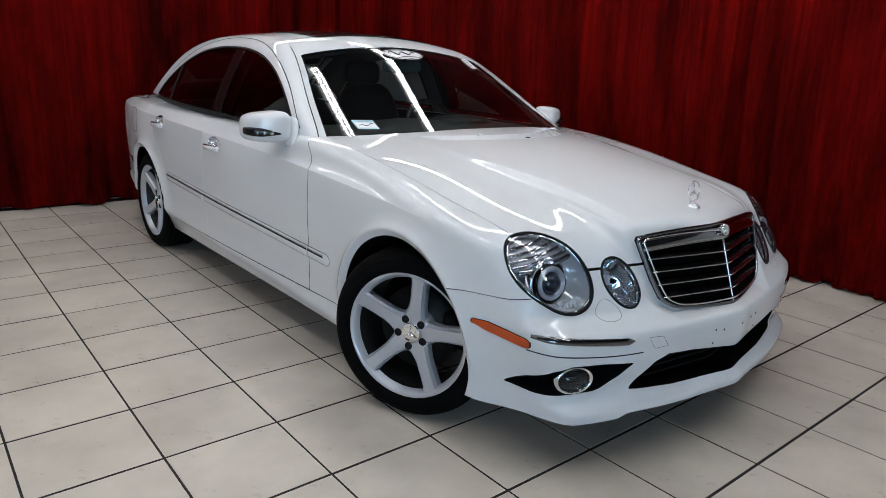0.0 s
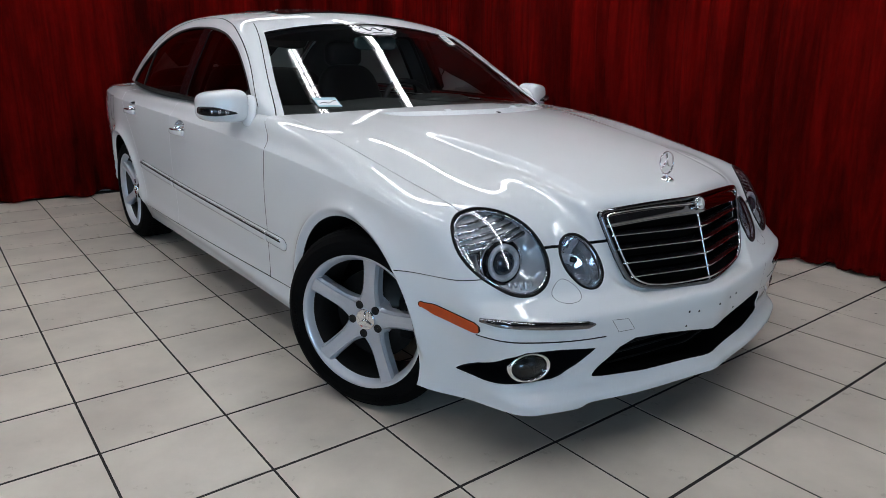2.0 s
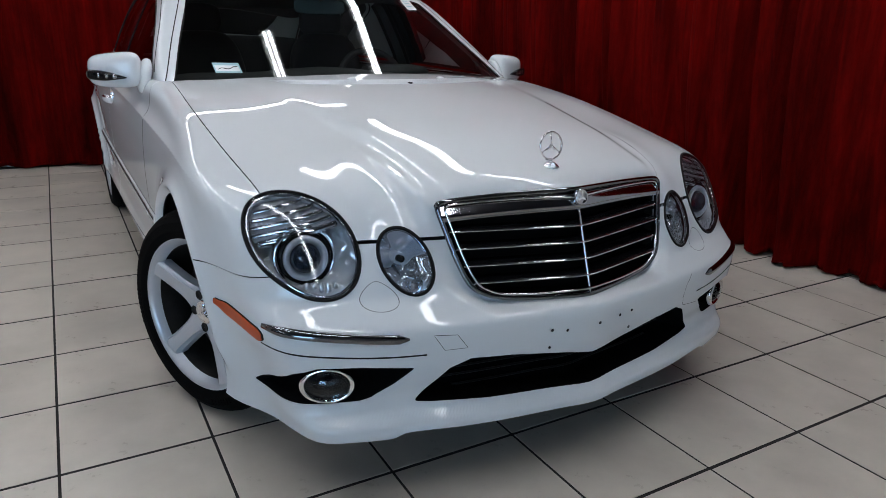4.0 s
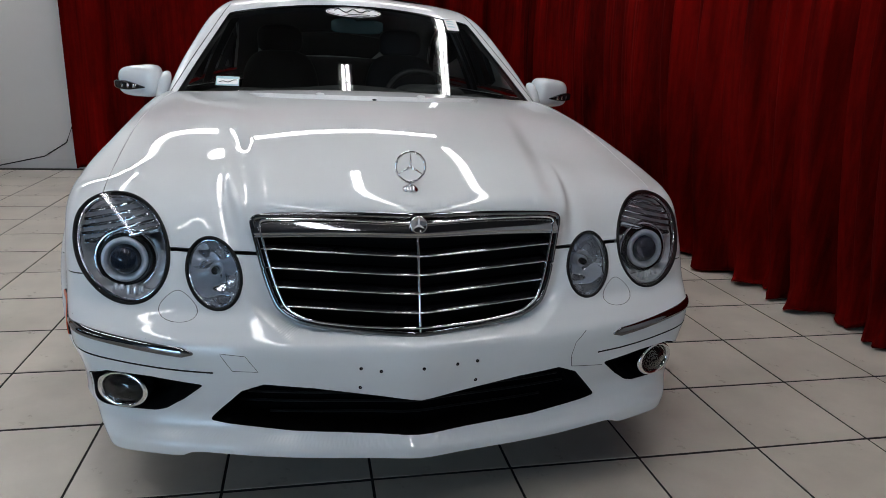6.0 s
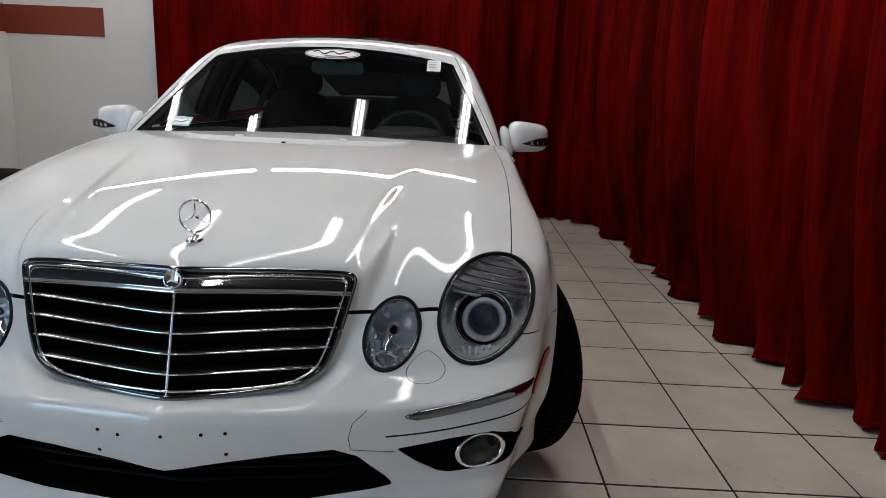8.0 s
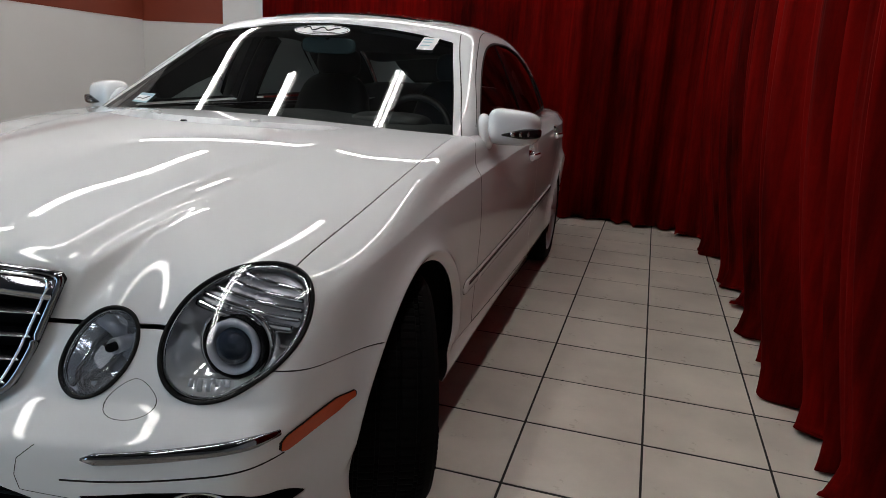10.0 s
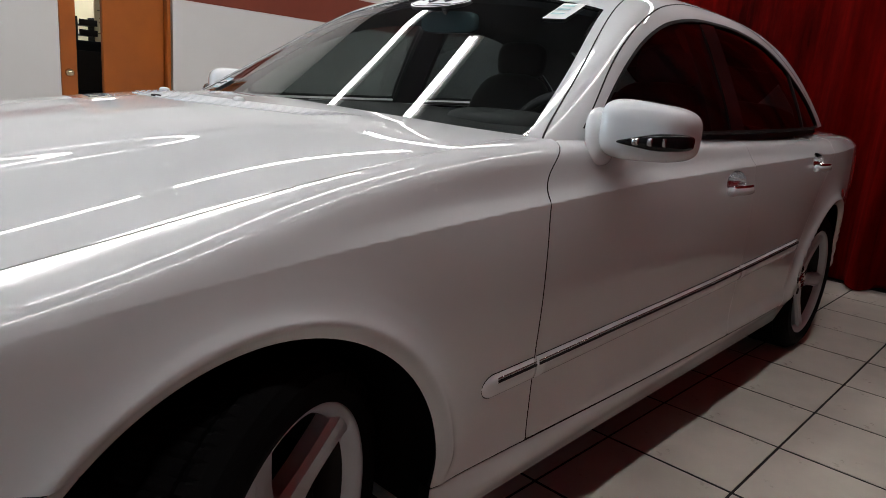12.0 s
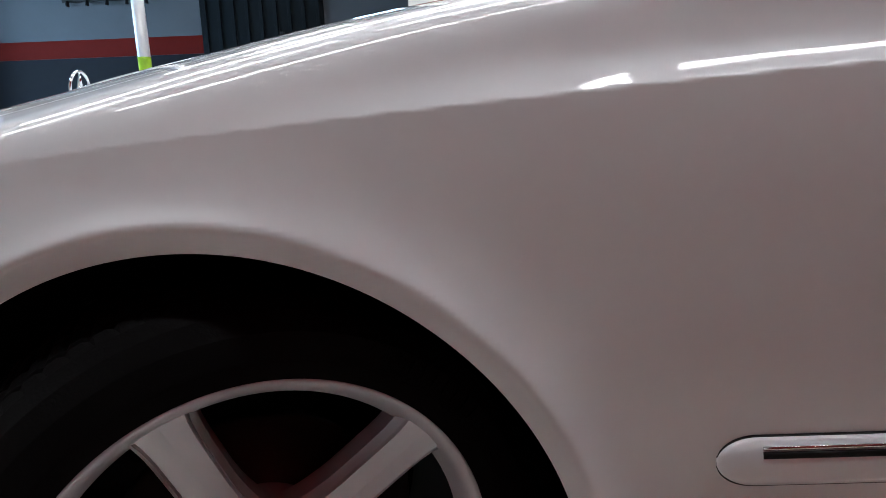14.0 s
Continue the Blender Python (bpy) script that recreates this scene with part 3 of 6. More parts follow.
panel("hood", both(hood_sheet), body, M_PAINT, CAR)
FRONT_BUMPER = panel("front_bumper", both(bump_sheet), body, M_PAINT, CAR, "white bumper with worn paint and plate holes", depth=0.03)
panel("trunk_lid", both(trunk_sheet), body, M_PAINT, CAR)
REAR_BUMPER = panel("rear_bumper", both(rbump_sheet), body, M_PAINT, CAR)
DOORS = {}
for sd in (1, -1):
    panel("fender", fend_sheet, body, M_PAINT, CAR, side=sd, depth=0.009)
    DOORS[sd, 0] = panel("front_door", door_sheet, body, M_PAINT, CAR, side=sd, depth=0.009)
    DOORS[sd, 1] = panel("rear_door", rdoor_sheet, body, M_PAINT, CAR, side=sd, depth=0.009)
    panel("quarter_panel", quart_sheet, body, M_PAINT, CAR, side=sd, depth=0.009)
    panel("sill", sill_sheet, body, M_PAINT, CAR, side=sd, depth=0.03)

# dark structure just under the panels, open at the wheels, lamps, grille and intakes
inner = SKIN.trim(lambda x, y, z: lamp_big(x, y, z, 0.004)).trim(lambda x, y, z: lamp_small(x, y, z, 0.004)).trim(lambda x, y, z: grille_hole(x, y, z)).trim(lambda x, y, z: arch(x, y, z) - 0.003).trim(intake_hole).trim(fog_hole)
inner = inner.trim(lambda x, y, z: np.minimum(cup(0)(x, y, z), cup(1)(x, y, z)) + 0.002)
inner = inner.trim(lambda x, y, z: np.maximum(belt_side(x, y, z) - 0.01, np.maximum(hood_tail(np.abs(x)) + 0.12 - y, y - 3.4))).trim(lambda x, y, z: z - np.maximum(lip_z(np.abs(x)) + 0.012, 0.2))
panel("inner_structure", both(inner), body, M_DARK, CAR, "black inner structure", depth=0, offset=-0.016)

# cabin: roof with pillars, glass
up = lambda x, y, z: z - belt_z(y) + 0.012 + 0.045 * (1 - sstep((y - 0.78) / 0.2))
shell = CABIN.trim(up)
roof_sheet = shell.trim(lambda x, y, z: -np.maximum(windshield_f(x, y, z), np.maximum(rear_glass_f(x, y, z), side_glass_f(x, y, z)))).trim(lambda x, y, z: z - belt_z(y) - 0.0085 + 0.055 * (1 - sstep((y - 0.78) / 0.2)))
SUNROOF = lambda x, y, z: -sd_poly(x, y, [(-0.36, 1.47), (0.36, 1.47), (0.38, 1.62), (0.38, 1.88), (-0.38, 1.88), (-0.38, 1.62)], 0.03)
panel("roof", both(roof_sheet.trim(lambda x, y, z: -np.minimum(SUNROOF(x, y, z), z - 1.3))), cabin, M_PAINT, CAR, "white roof with curved pillars", depth=0.012)
panel("sunroof", both(shell.trim(lambda x, y, z: np.minimum(SUNROOF(x, y, z), z - 1.3) - 0.004)), cabin, M_GLOSSBLACK, CAR, "dark glass sunroof", offset=0.006)
ws = panel("windshield", both(shell.trim(lambda x, y, z: windshield_f(x, y, z) - 0.002)), cabin, M_WSGLASS, CAR, "tinted windshield", depth=0, offset=-0.004)
ws.visible_shadow = False
band = lambda x, y, z: np.minimum(windshield_f(x, y, z) - 0.001, np.minimum(0.007 - windshield_f(x, y, z), z - 1.0))
panel("windshield_band", both(shell.trim(band)), cabin, M_GLOSSBLACK, CAR, "black ceramic glass border", depth=0.0, offset=-0.001)
panel("rear_window", both(shell.trim(lambda x, y, z: rear_glass_f(x, y, z) - 0.002)), cabin, M_SIDEGLASS, CAR, depth=0, offset=-0.003)
for sd in (1, -1):
    sg = shell.trim(lambda x, y, z: side_glass_f(x, y, z) - 0.006)
    f = panel("door_glass", sg.trim(lambda x, y, z: 1.735 - y), cabin, M_DOORGLASS, DOORS[sd, 0], "lightly tinted glass", side=sd, depth=0, offset=-0.006)
    r = panel("door_glass", sg.trim(lambda x, y, z: np.minimum(y - 1.845, 2.62 - y)), cabin, M_SIDEGLASS, DOORS[sd, 1], "dark tinted glass", side=sd, depth=0, offset=-0.006)
    q = panel("quarter_glass", sg.trim(lambda x, y, z: y - 2.645), cabin, M_SIDEGLASS, DOORS[sd, 1], "dark tinted glass", side=sd, depth=0, offset=-0.006)
    pill = shell.trim(lambda x, y, z: side_glass_f(x, y, z) - 0.001)
    panel("window_seal", pill.trim(lambda x, y, z: 0.007 - side_glass_f(x, y, z)), cabin, M_SEAL_SHADE, CAR, side=sd, depth=0.01, offset=0.0015)
    panel("pillar_trim", pill.trim(lambda x, y, z: np.minimum(y - 1.732, 1.848 - y)), cabin, M_GLOSSBLACK, CAR, "black gloss door pillar", side=sd, depth=0.02, offset=-0.002)
    panel("window_divider", pill.trim(lambda x, y, z: np.minimum(y - 2.616, 2.649 - y)), cabin, M_SEAL_SHADE, CAR, side=sd, depth=0.02, offset=-0.001)
    yy = np.linspace(0.90, 3.04, 60)
    zz = belt_z(yy) + 0.006
    strip("belt_moulding", surf_x(yy, zz, cabin), 0.0022, 0.5, M_SEAL_SHADE, CAR, cabin, 0.001, sd)
    # seam that runs from the fender up the windshield pillar and along the roof
    yy = np.linspace(0.86, 2.95, 90)
    zz = dlo_top(yy) + 0.034 + 0.012 * bell((yy - 1.9) / 0.6)
    strip("door_seam", surf_x(yy, zz, cabin), 0.0028, 0.5, M_SEAL_SHADE, CAR, cabin, -0.0004, sd, n=6)


# ---------- front end: lamps, grille, bumper pieces ----------
def ring_on_nose(shape, n=72, grow=1.0):
    """Edge of a leaning oval, laid on the skin."""
    (cx, cy, cz), wz, wy, (a, b, c) = shape
    L = np.linalg.cholesky(np.array([[a, b], [b, c]]))
    f = np.linspace(0, 2 * math.pi, n, endpoint=False)
    uw = (L @ np.stack([np.cos(f), np.sin(f)])) * grow
    P = np.stack([cx + uw[0], cy + wy * uw[1], cz + wz * uw[1]], 1)
    D = np.tile((0.0, -wz, wy), (n, 1))
    return root(body, P - D * 0.35, D, 0.8)


def head_lamp(sd, shape, fn, depth, name, label, bowl):
    lamp = mesh_part(name, *flip(*tube(ring_on_nose(shape), 0.0040, True, 8), sd), M_SEAL_SHADE, CAR, label)
    ell = lambda x, y, z: np.clip(1 - oval(x, y, z, shape) ** 2, 0, 1)
    R = ring_on_nose(shape, 72, 0.955)
    mesh_part("bezel", *flip(*tube(R - grad(body, R) * 0.006, 0.0042, True, 8), sd), M_CHROME, lamp, "thin chrome bezel")
    patch = SKIN.trim(lambda x, y, z: -fn(x, y, z) - 0.001)
    lens = panel("lens", patch, body, M_LENS, lamp, "clear curved lens", sd, 0, 0.003)
    lens.visible_shadow = False
    # the glass is flatter than the fender round it
    V = np.array([v.co[:] for v in lens.data.vertices])
    n0 = np.array((0.12 * sd, -shape[1], shape[2]))
    Nn = grad(body, V) * 0.58 + n0 * 0.42
    Nn /= np.linalg.norm(Nn, axis=1)[:, None]
    f0 = lens.data.polygons[0]
    if f0.normal.dot(Vector(Nn[f0.vertices[0]])) < 0:
        Nn = -Nn
    lens.data.normals_split_custom_set_from_vertices(Nn.tolist())
    panel("reflector", patch, body, bowl, lamp, "silvery reflector bowl", sd, 0, -0.006, push=lambda x, y, z: -depth * np.sqrt(ell(x, y, z)) + 0.0020 * np.sin(150 * (z - 0.4 * y)) * np.sin(95 * x + 40 * z))
    return lamp


def flip(V, F, sd):
    V = np.array(V, float)
    return (V * np.array([-1.0, 1, 1]), [q[::-1] for q in F]) if sd < 0 else (V, F)


def turned(profile, origin, aim, n=40):
    """Turned shape whose axis points from origin along aim."""
    V, F = lathe(profile, n)
    V = np.array(V)
    a = Vector(aim).normalized()
    R = np.array(Vector((1, 0, 0)).rotation_difference(a).to_matrix())
    return V @ R.T + np.array(origin), F


for sd in (1, -1):
    big = head_lamp(sd, BIG, lamp_big, 0.085, "headlight", "clear oval headlight with projector and chrome bowl", M_REFLECTOR)
    # projector with its bright ring
    o = np.array((0.692, -0.575, 0.632))
    aim = (0.10, -1, 0.12)
    V, F = turned([(0.062, -0.05), (0.065, -0.004), (0.064, 0.004), (0.058, 0.006), (0.054, 0.0)], o, aim)
    mesh_part("projector_shroud", *flip(V, F, sd), M_GLOSSBLACK, big, "black projector shroud")
    V, F = turned([(0.066, -0.030), (0.068, -0.006), (0.073, -0.002), (0.079, -0.010), (0.082, -0.030)], o, aim)
    mesh_part("projector_collar", *flip(V, F, sd), M_CHROME, big, "bright chrome collar")
    V, F = turned([(0.054, -0.004), (0.055, 0.008), (0.052, 0.013), (0.044, 0.011), (0.039, 0.005), (0.038, -0.003)], o, aim)
    mesh_part("projector_ring", *flip(V, F, sd), M_ALLOY, big, "matte silver ring")
    V, F = turned([(0.038, -0.004), (0.036, 0.010), (0.028, 0.020), (0.015, 0.026), (0.0005, 0.028)], o, aim)
    mesh_part("projector_lens", *flip(V, F, sd), M_PROJECTOR, big, "bluish dark glass projector")
    # chrome shelf over the projector and flutes below it
    xs = np.linspace(0.60, 0.83, 40)
    P = surf_y(xs, 0.694 - 0.25 * (xs - 0.72))
    P = P[oval(P[:, 0], P[:, 1], P[:, 2], BIG) < 0.9]
    N = grad(body, P)
    mesh_part("lamp_shelf", *flip(*tube(P - N * 0.020, 0.0095, False, 10, 0.8, N), sd), M_CHROME, big, "chrome shelf")
    for k in range(9):
        x = 0.632 + 0.0165 * k
        zs_ = np.linspace(0.53, 0.592, 8)
        P = surf_y(np.full(8, x), zs_)
        P = P[oval(P[:, 0], P[:, 1], P[:, 2], BIG) < 0.9]
        if len(P) > 2:
            N = grad(body, P)
            mesh_part("lens_flute", *flip(*tube(P - N * 0.016, 0.0055, False, 6, 0.5, N), sd), M_REFLECTOR, big)
    # ribbed upper part of the lamp before a dark backing
    up_patch = SKIN.trim(lambda x, y, z: np.minimum(-lamp_big(x, y, z) - 0.008, z - 0.703 + 0.25 * (np.abs(x) - 0.70)))
    panel("rib_backing", up_patch, body, M_RIBBACK, big, "grey ribbed backing", sd, 0, -0.020)
    for k in range(4):
        zz = 0.710 + 0.0165 * k
        xs = np.linspace(0.56, 0.86, 60)
        P = surf_y(xs, zz - 0.25 * (xs - 0.72))
        P = P[oval(P[:, 0], P[:, 1], P[:, 2], BIG) < 0.93]
        if len(P) < 6:
            continue
        N = grad(body, P)
        V, F = tube(P - N * 0.012, 0.0052, False, 8, 0.7, N)
        mesh_part("lens_rib", *flip(V, F, sd), M_CHROME, big)
    # inner turn lamp bowl low down
    V, F = turned([(0.028, -0.03), (0.034, 0.0), (0.030, 0.004), (0.018, -0.012), (0.0005, -0.014)], (0.765, -0.535, 0.600), (0.3, -1, 0.1), 24)
    mesh_part("turn_bulb_bowl", *flip(V, F, sd), M_REFLECTOR, big)
    small = head_lamp(sd, SMALL, lamp_small, 0.07, "inner_headlight", "small clear oval high-beam lamp", M_DIMBOWL)
    V, F = turned([(0.014, -0.05), (0.016, -0.01), (0.013, -0.004), (0.010, -0.012), (0.0005, -0.012)], (0.474, -0.655, 0.622), (0, -1, 0.1), 28)
    mesh_part("bulb_socket", *flip(V, F, sd), M_ALLOY, small)
    V, F = turned([(0.009, -0.012), (0.009, 0.006), (0.006, 0.011), (0.0005, 0.012)], (0.474, -0.655, 0.622), (0, -1, 0.1), 20)
    mesh_part("bulb_cap", *flip(V, F, sd), M_GLOSSBLACK, small, "dark bulb cap")

    # fog lamp in its black pocket
    fogp = SKIN.trim(lambda x, y, z: -fog_hole(x, y, z))
    panel("fog_pocket", fogp, body, M_PIT, FRONT_BUMPER, "black plastic fog lamp pocket", sd, 0.0, -0.004, push=lambda x, y, z: -0.060 * sstep(-fog_hole(x, y, z) / 0.02))
    fl = np.array((0.692, -0.700, 0.348))
    aim = (0.42, -1, 0.0)

    def oval_turned(prof):
        V, F = turned(prof, (0, 0, 0), aim)
        return V * np.array((1.10, 1.10, 0.78)) + fl, F
    V, F = oval_turned([(0.052, -0.05), (0.061, -0.01), (0.0605, 0.004), (0.056, 0.010), (0.049, 0.006), (0.047, -0.006)])
    fog = mesh_part("fog_light", *flip(V, F, sd), M_CHROME, CAR, "oval fog light with chrome ring")
    V, F = oval_turned([(0.048, -0.002), (0.038, 0.008), (0.02, 0.014), (0.0005, 0.016)])
    gl = mesh_part("lens", *flip(V, F, sd), M_LENS, fog)
    gl.visible_shadow = False
    V, F = oval_turned([(0.047, -0.006), (0.036, -0.022), (0.018, -0.032), (0.008, -0.03), (0.007, -0.014), (0.0005, -0.012)])
    mesh_part("reflector", *flip(V, F, sd), M_GLOSSBLACK, fog)

    # chrome strip and amber marker on the bumper's corner
    xs = np.linspace(0.516, 0.818, 26)
    P = surf_y(xs, 0.467 + 0.032 * ((xs - 0.516) / 0.30) ** 1.3)
    strip("chrome_strip", P, np.interp(np.linspace(0, 1, 26), [0, 0.08, 0.9, 1], [0.003, 0.0120, 0.0120, 0.006]), 0.55, M_DARKREFL, FRONT_BUMPER, lift=0.002, side=sd)
    def leaf(h, e):
        """Marker's field: blunt towards the chrome strip, drawn out to a tip towards the wheel."""
        return lambda x, y, z: np.minimum(h - np.abs(z - 0.470 - 0.17 * (y + 0.62)) - 0.008 * sstep((y + 0.485) / 0.06) - 0.006 * sstep((-0.607 - y) / 0.016), np.minimum(y + 0.622 + e, -0.425 + e - y))

    mk = SKIN.trim(leaf(0.0150, 0.0))
    panel("marker_bezel", SKIN.trim(leaf(0.0165, 0.0035)), body, M_SEAL_SHADE, FRONT_BUMPER, "thin dark bezel", sd, 0.004, 0.0035)
    panel("side_marker", mk, body, M_ORANGE, FRONT_BUMPER, "amber side marker", sd, 0.006, 0.006)
    # protective strip groove under the chrome
    xs = np.linspace(0.474, 0.820, 34)
    P = surf_y(xs, 0.421 + 0.030 * ((xs - 0.474) / 0.35) ** 2)
    strip("bumper_groove", P, 0.0022, 0.5, M_SEAL_SHADE, FRONT_BUMPER, lift=0.0, side=sd, n=6)
    # upper edge of the strip's leaf-shaped field
    xs = np.concatenate([np.linspace(0.472, 0.53, 12), np.linspace(0.54, 0.82, 24)])
    zs_ = np.interp(xs, [0.472, 0.50, 0.532, 0.57, 0.70, 0.82], [0.421, 0.452, 0.476, 0.487, 0.500, 0.517])
    strip("field_edge", surf_y(xs, zs_), 0.0013, 0.5, M_SEAL_SHADE, FRONT_BUMPER, lift=-0.0007, side=sd, n=5)
    # washer cover
    ang = np.linspace(0, 2 * math.pi, 28, endpoint=False)
    P = surf_y(0.556 + 0.042 * np.cos(ang) * (1.0 - 0.42 * np.sin(ang)), 0.554 + 0.031 * np.sin(ang))
    strip("washer_cover_seam", P, 0.0016, 0.5, M_SEAL_SHADE, FRONT_BUMPER, lift=-0.0006, side=sd, n=5, closed=True)

# tow hook cover seam on one side
sq = [(-0.458, 0.470), (-0.400, 0.466), (-0.372, 0.428), (-0.430, 0.428)]
xs = np.concatenate([np.linspace(sq[i][0], sq[(i + 1) % 4][0], 8, endpoint=False) for i in range(4)])
zs = np.concatenate([np.linspace(sq[i][1], sq[(i + 1) % 4][1], 8, endpoint=False) for i in range(4)])
P = surf_y(-xs, zs) * np.array([-1.0, 1, 1])
strip("tow_cover_seam", P, 0.0014, 0.5, M_SEAL_SHADE, FRONT_BUMPER, lift=-0.0005, n=5, closed=True)
# crack line in the bumper's paint
k = np.linspace(0, 4, 40)
cx = np.interp(k, [0, 1, 2, 3, 4], [0.432, 0.402, 0.393, 0.398, 0.495])
cz = np.interp(k, [0, 1, 2, 3, 4], [0.487, 0.460, 0.425, 0.393, 0.379])
strip("paint_crack", surf_y(cx, cz), 0.0011, 0.5, M_SEAL_SHADE, FRONT_BUMPER, lift=-0.0003, n=5)
# plate holes
for hx, hz in ((-0.141, 0.441), (-0.095, 0.434), (0.003, 0.441), (0.085, 0.443), (0.135, 0.445), (-0.142, 0.391), (0.134, 0.394)):
    p = surf_y(abs(hx), hz)[0]
    V, F = turned([(0.0042, -0.004), (0.0042, 0.0006), (0.0004, 0.0008)], (hx, p[1], hz), (0, -1, 0), 10)
    mesh_part("plate_hole", V, F, M_DARK, FRONT_BUMPER)

# lower intake: black pocket with a coarse mesh
pocket = SKIN.trim(lambda x, y, z: -intake_hole(x, y, z))
panel("lower_intake", both(pocket), body, M_PIT, FRONT_BUMPER, "black lower air intake", 1, 0.0, -0.003, push=lambda x, y, z: -0.10 * sstep(-intake_hole(x, y, z) / 0.015))
for k in range(4):
    zz = 0.272 + 0.026 * k
    half = 0.445 - 0.02 * k
    xs = np.linspace(-half, half, 40)
    P = surf_y(np.abs(xs), np.full(40, zz)) * np.stack([np.sign(xs) + (xs == 0), np.ones(40), np.ones(40)], 1)
    P[:, 1] += 0.085
    ins = intake_hole(P[:, 0], np.full(40, -0.8), P[:, 2]) < 0
    if ins.sum() > 4:
        mesh_part("intake_bar", *tube(P[ins], 0.003, False, 6), M_BLACK, FRONT_BUMPER)

# grille
GR = thing("grille", "", "")
GR.parent = CAR


def gpt(x, z, d=0.0):
    return (x, float(grille_y(np.abs(x), z)) - d, z)


def outline(shrink=0.0, n=14):
    pts = []
    poly = GRILLE_ALL
    for i in range(len(poly)):
        a, b = poly[i], poly[(i + 1) % len(poly)]
        for k in range(n):
            t = k / n
            pts.append((a[0] + (b[0] - a[0]) * t, a[1] + (b[1] - a[1]) * t))
    P = np.array(pts)
    c = np.array((0.0, 0.64))
    k = np.exp(-0.5 * (np.arange(-12, 13) / 3.5) ** 2)
    k /= k.sum()
    Q = np.stack([np.convolve(np.concatenate([P[-12:, j], P[:, j], P[:12, j]]), k, "valid") for j in (0, 1)], 1)
    d = Q - c
    L = np.linalg.norm(d, axis=1)[:, None]
    return Q - d / L * shrink


O1 = outline(0.0)
P = np.array([gpt(x, z, 0.003) for x, z in O1])
mesh_part("grille_frame", *tube(P, 0.0075, True, 10), M_DARKREFL, GR, "chrome grille surround")
O2 = outline(0.016)
P = np.array([gpt(x, z, 0.010) for x, z in O2])
mesh_part("grille_inner_frame", *tube(P, 0.0032, True, 8), M_CHROME, GR)
# dark backing
n = len(O2)
V = [gpt(x, z, -0.075) for x, z in O1] + [gpt(0, 0.64, -0.075)]
mesh_part("grille_backing", V, [(i, (i + 1) % n, n) for i in range(n)], M_DARK, GR)
V = [gpt(x, z, 0.0) for x, z in O1] + [gpt(x, z, -0.075) for x, z in O1]
mesh_part("grille_well", V, [(i, (i + 1) % n, n + (i + 1) % n, n + i) for i in range(n)], M_DARK, GR)
# broad top bar, pointed in the middle
for sd in (1, -1):
    V, F = [], []
    prof = [(0.000, -0.012), (0.002, -0.003), (0.006, 0.001), (0.016, 0.006), (0.026, 0.010), (0.034, 0.0125), (0.038, 0.0125), (0.040, 0.010), (0.043, 0.0115), (0.047, 0.009), (0.047, -0.012)]
    for i in range(13):
        x = 0.378 * i / 12
        zt = 0.7705 - 0.012 * (x / 0.378) ** 2
        for dz, d in prof:
            V.append(gpt(x, zt - dz, d))
    m = len(prof)
    F = [(i * m + j, i * m + j + 1, (i + 1) * m + j + 1, (i + 1) * m + j) for i in range(12) for j in range(m - 1)]
    mesh_part("grille_top_bar", *flip(V, F, sd), M_MIDREFL, GR, "broad chrome top bar")
    for k in range(4):
        z0 = 0.683 - 0.0420 * k
        z1 = z0 + 0.006
        half = np.interp(z0, [0.507, 0.525, 0.553, 0.62, 0.72], [0.24, 0.27, 0.318, 0.346, 0.372])
        V, F = [], []
        prof = [(-0.010, -0.045), (-0.006, 0.0), (-0.002, 0.009), (0.0035, 0.007), (0.004, -0.045)]
        for i in range(15):
            x = half * i / 14
            zz = z0 + (z1 - z0) * (x / half) ** 1.2
            for dz, d in prof:
                V.append(gpt(x, zz + dz, d))
        m = len(prof)
        F = [(i * m + j, i * m + j + 1, (i + 1) * m + j + 1, (i + 1) * m + j) for i in range(14) for j in range(m - 1)]
        V, F = flip(V, F, sd)
        mesh_part("grille_slat", V, F, M_GLOSSBLACK, GR, "black slat with chrome edge")
        P = np.array([gpt(half * i / 14, z0 + (z1 - z0) * (i / 14) ** 1.2, 0.009) for i in range(15)])
        P[:, 0] *= sd
        mesh_part("slat_edge", *tube(P, 0.0026, False, 6), M_CHROME, GR)
P = np.array([gpt(0, z, 0.006) for z in np.linspace(0.512, 0.726, 12)])
mesh_part("grille_centre_bar", *tube(P, 0.004, False, 6), M_CHROME, GR)
# round badge on the top bar
V, F = turned([(0.021, -0.006), (0.021, 0.003), (0.019, 0.006), (0.017, 0.004), (0.0005, 0.005)], (0, -0.767, 0.757), (0, -1, 0.25), 36)
badge = mesh_part("badge", V, F, M_CHROME, GR, "round silver badge")
for k in range(3):
    a = math.radians(90 + 120 * k)
    V, F = tube([(0, -0.773, 0.757), (0.016 * math.cos(a), -0.772, 0.757 + 0.016 * math.sin(a))], [0.0030, 0.001], False, 5)
    mesh_part("badge_arm", V, F, M_STICKER, badge)

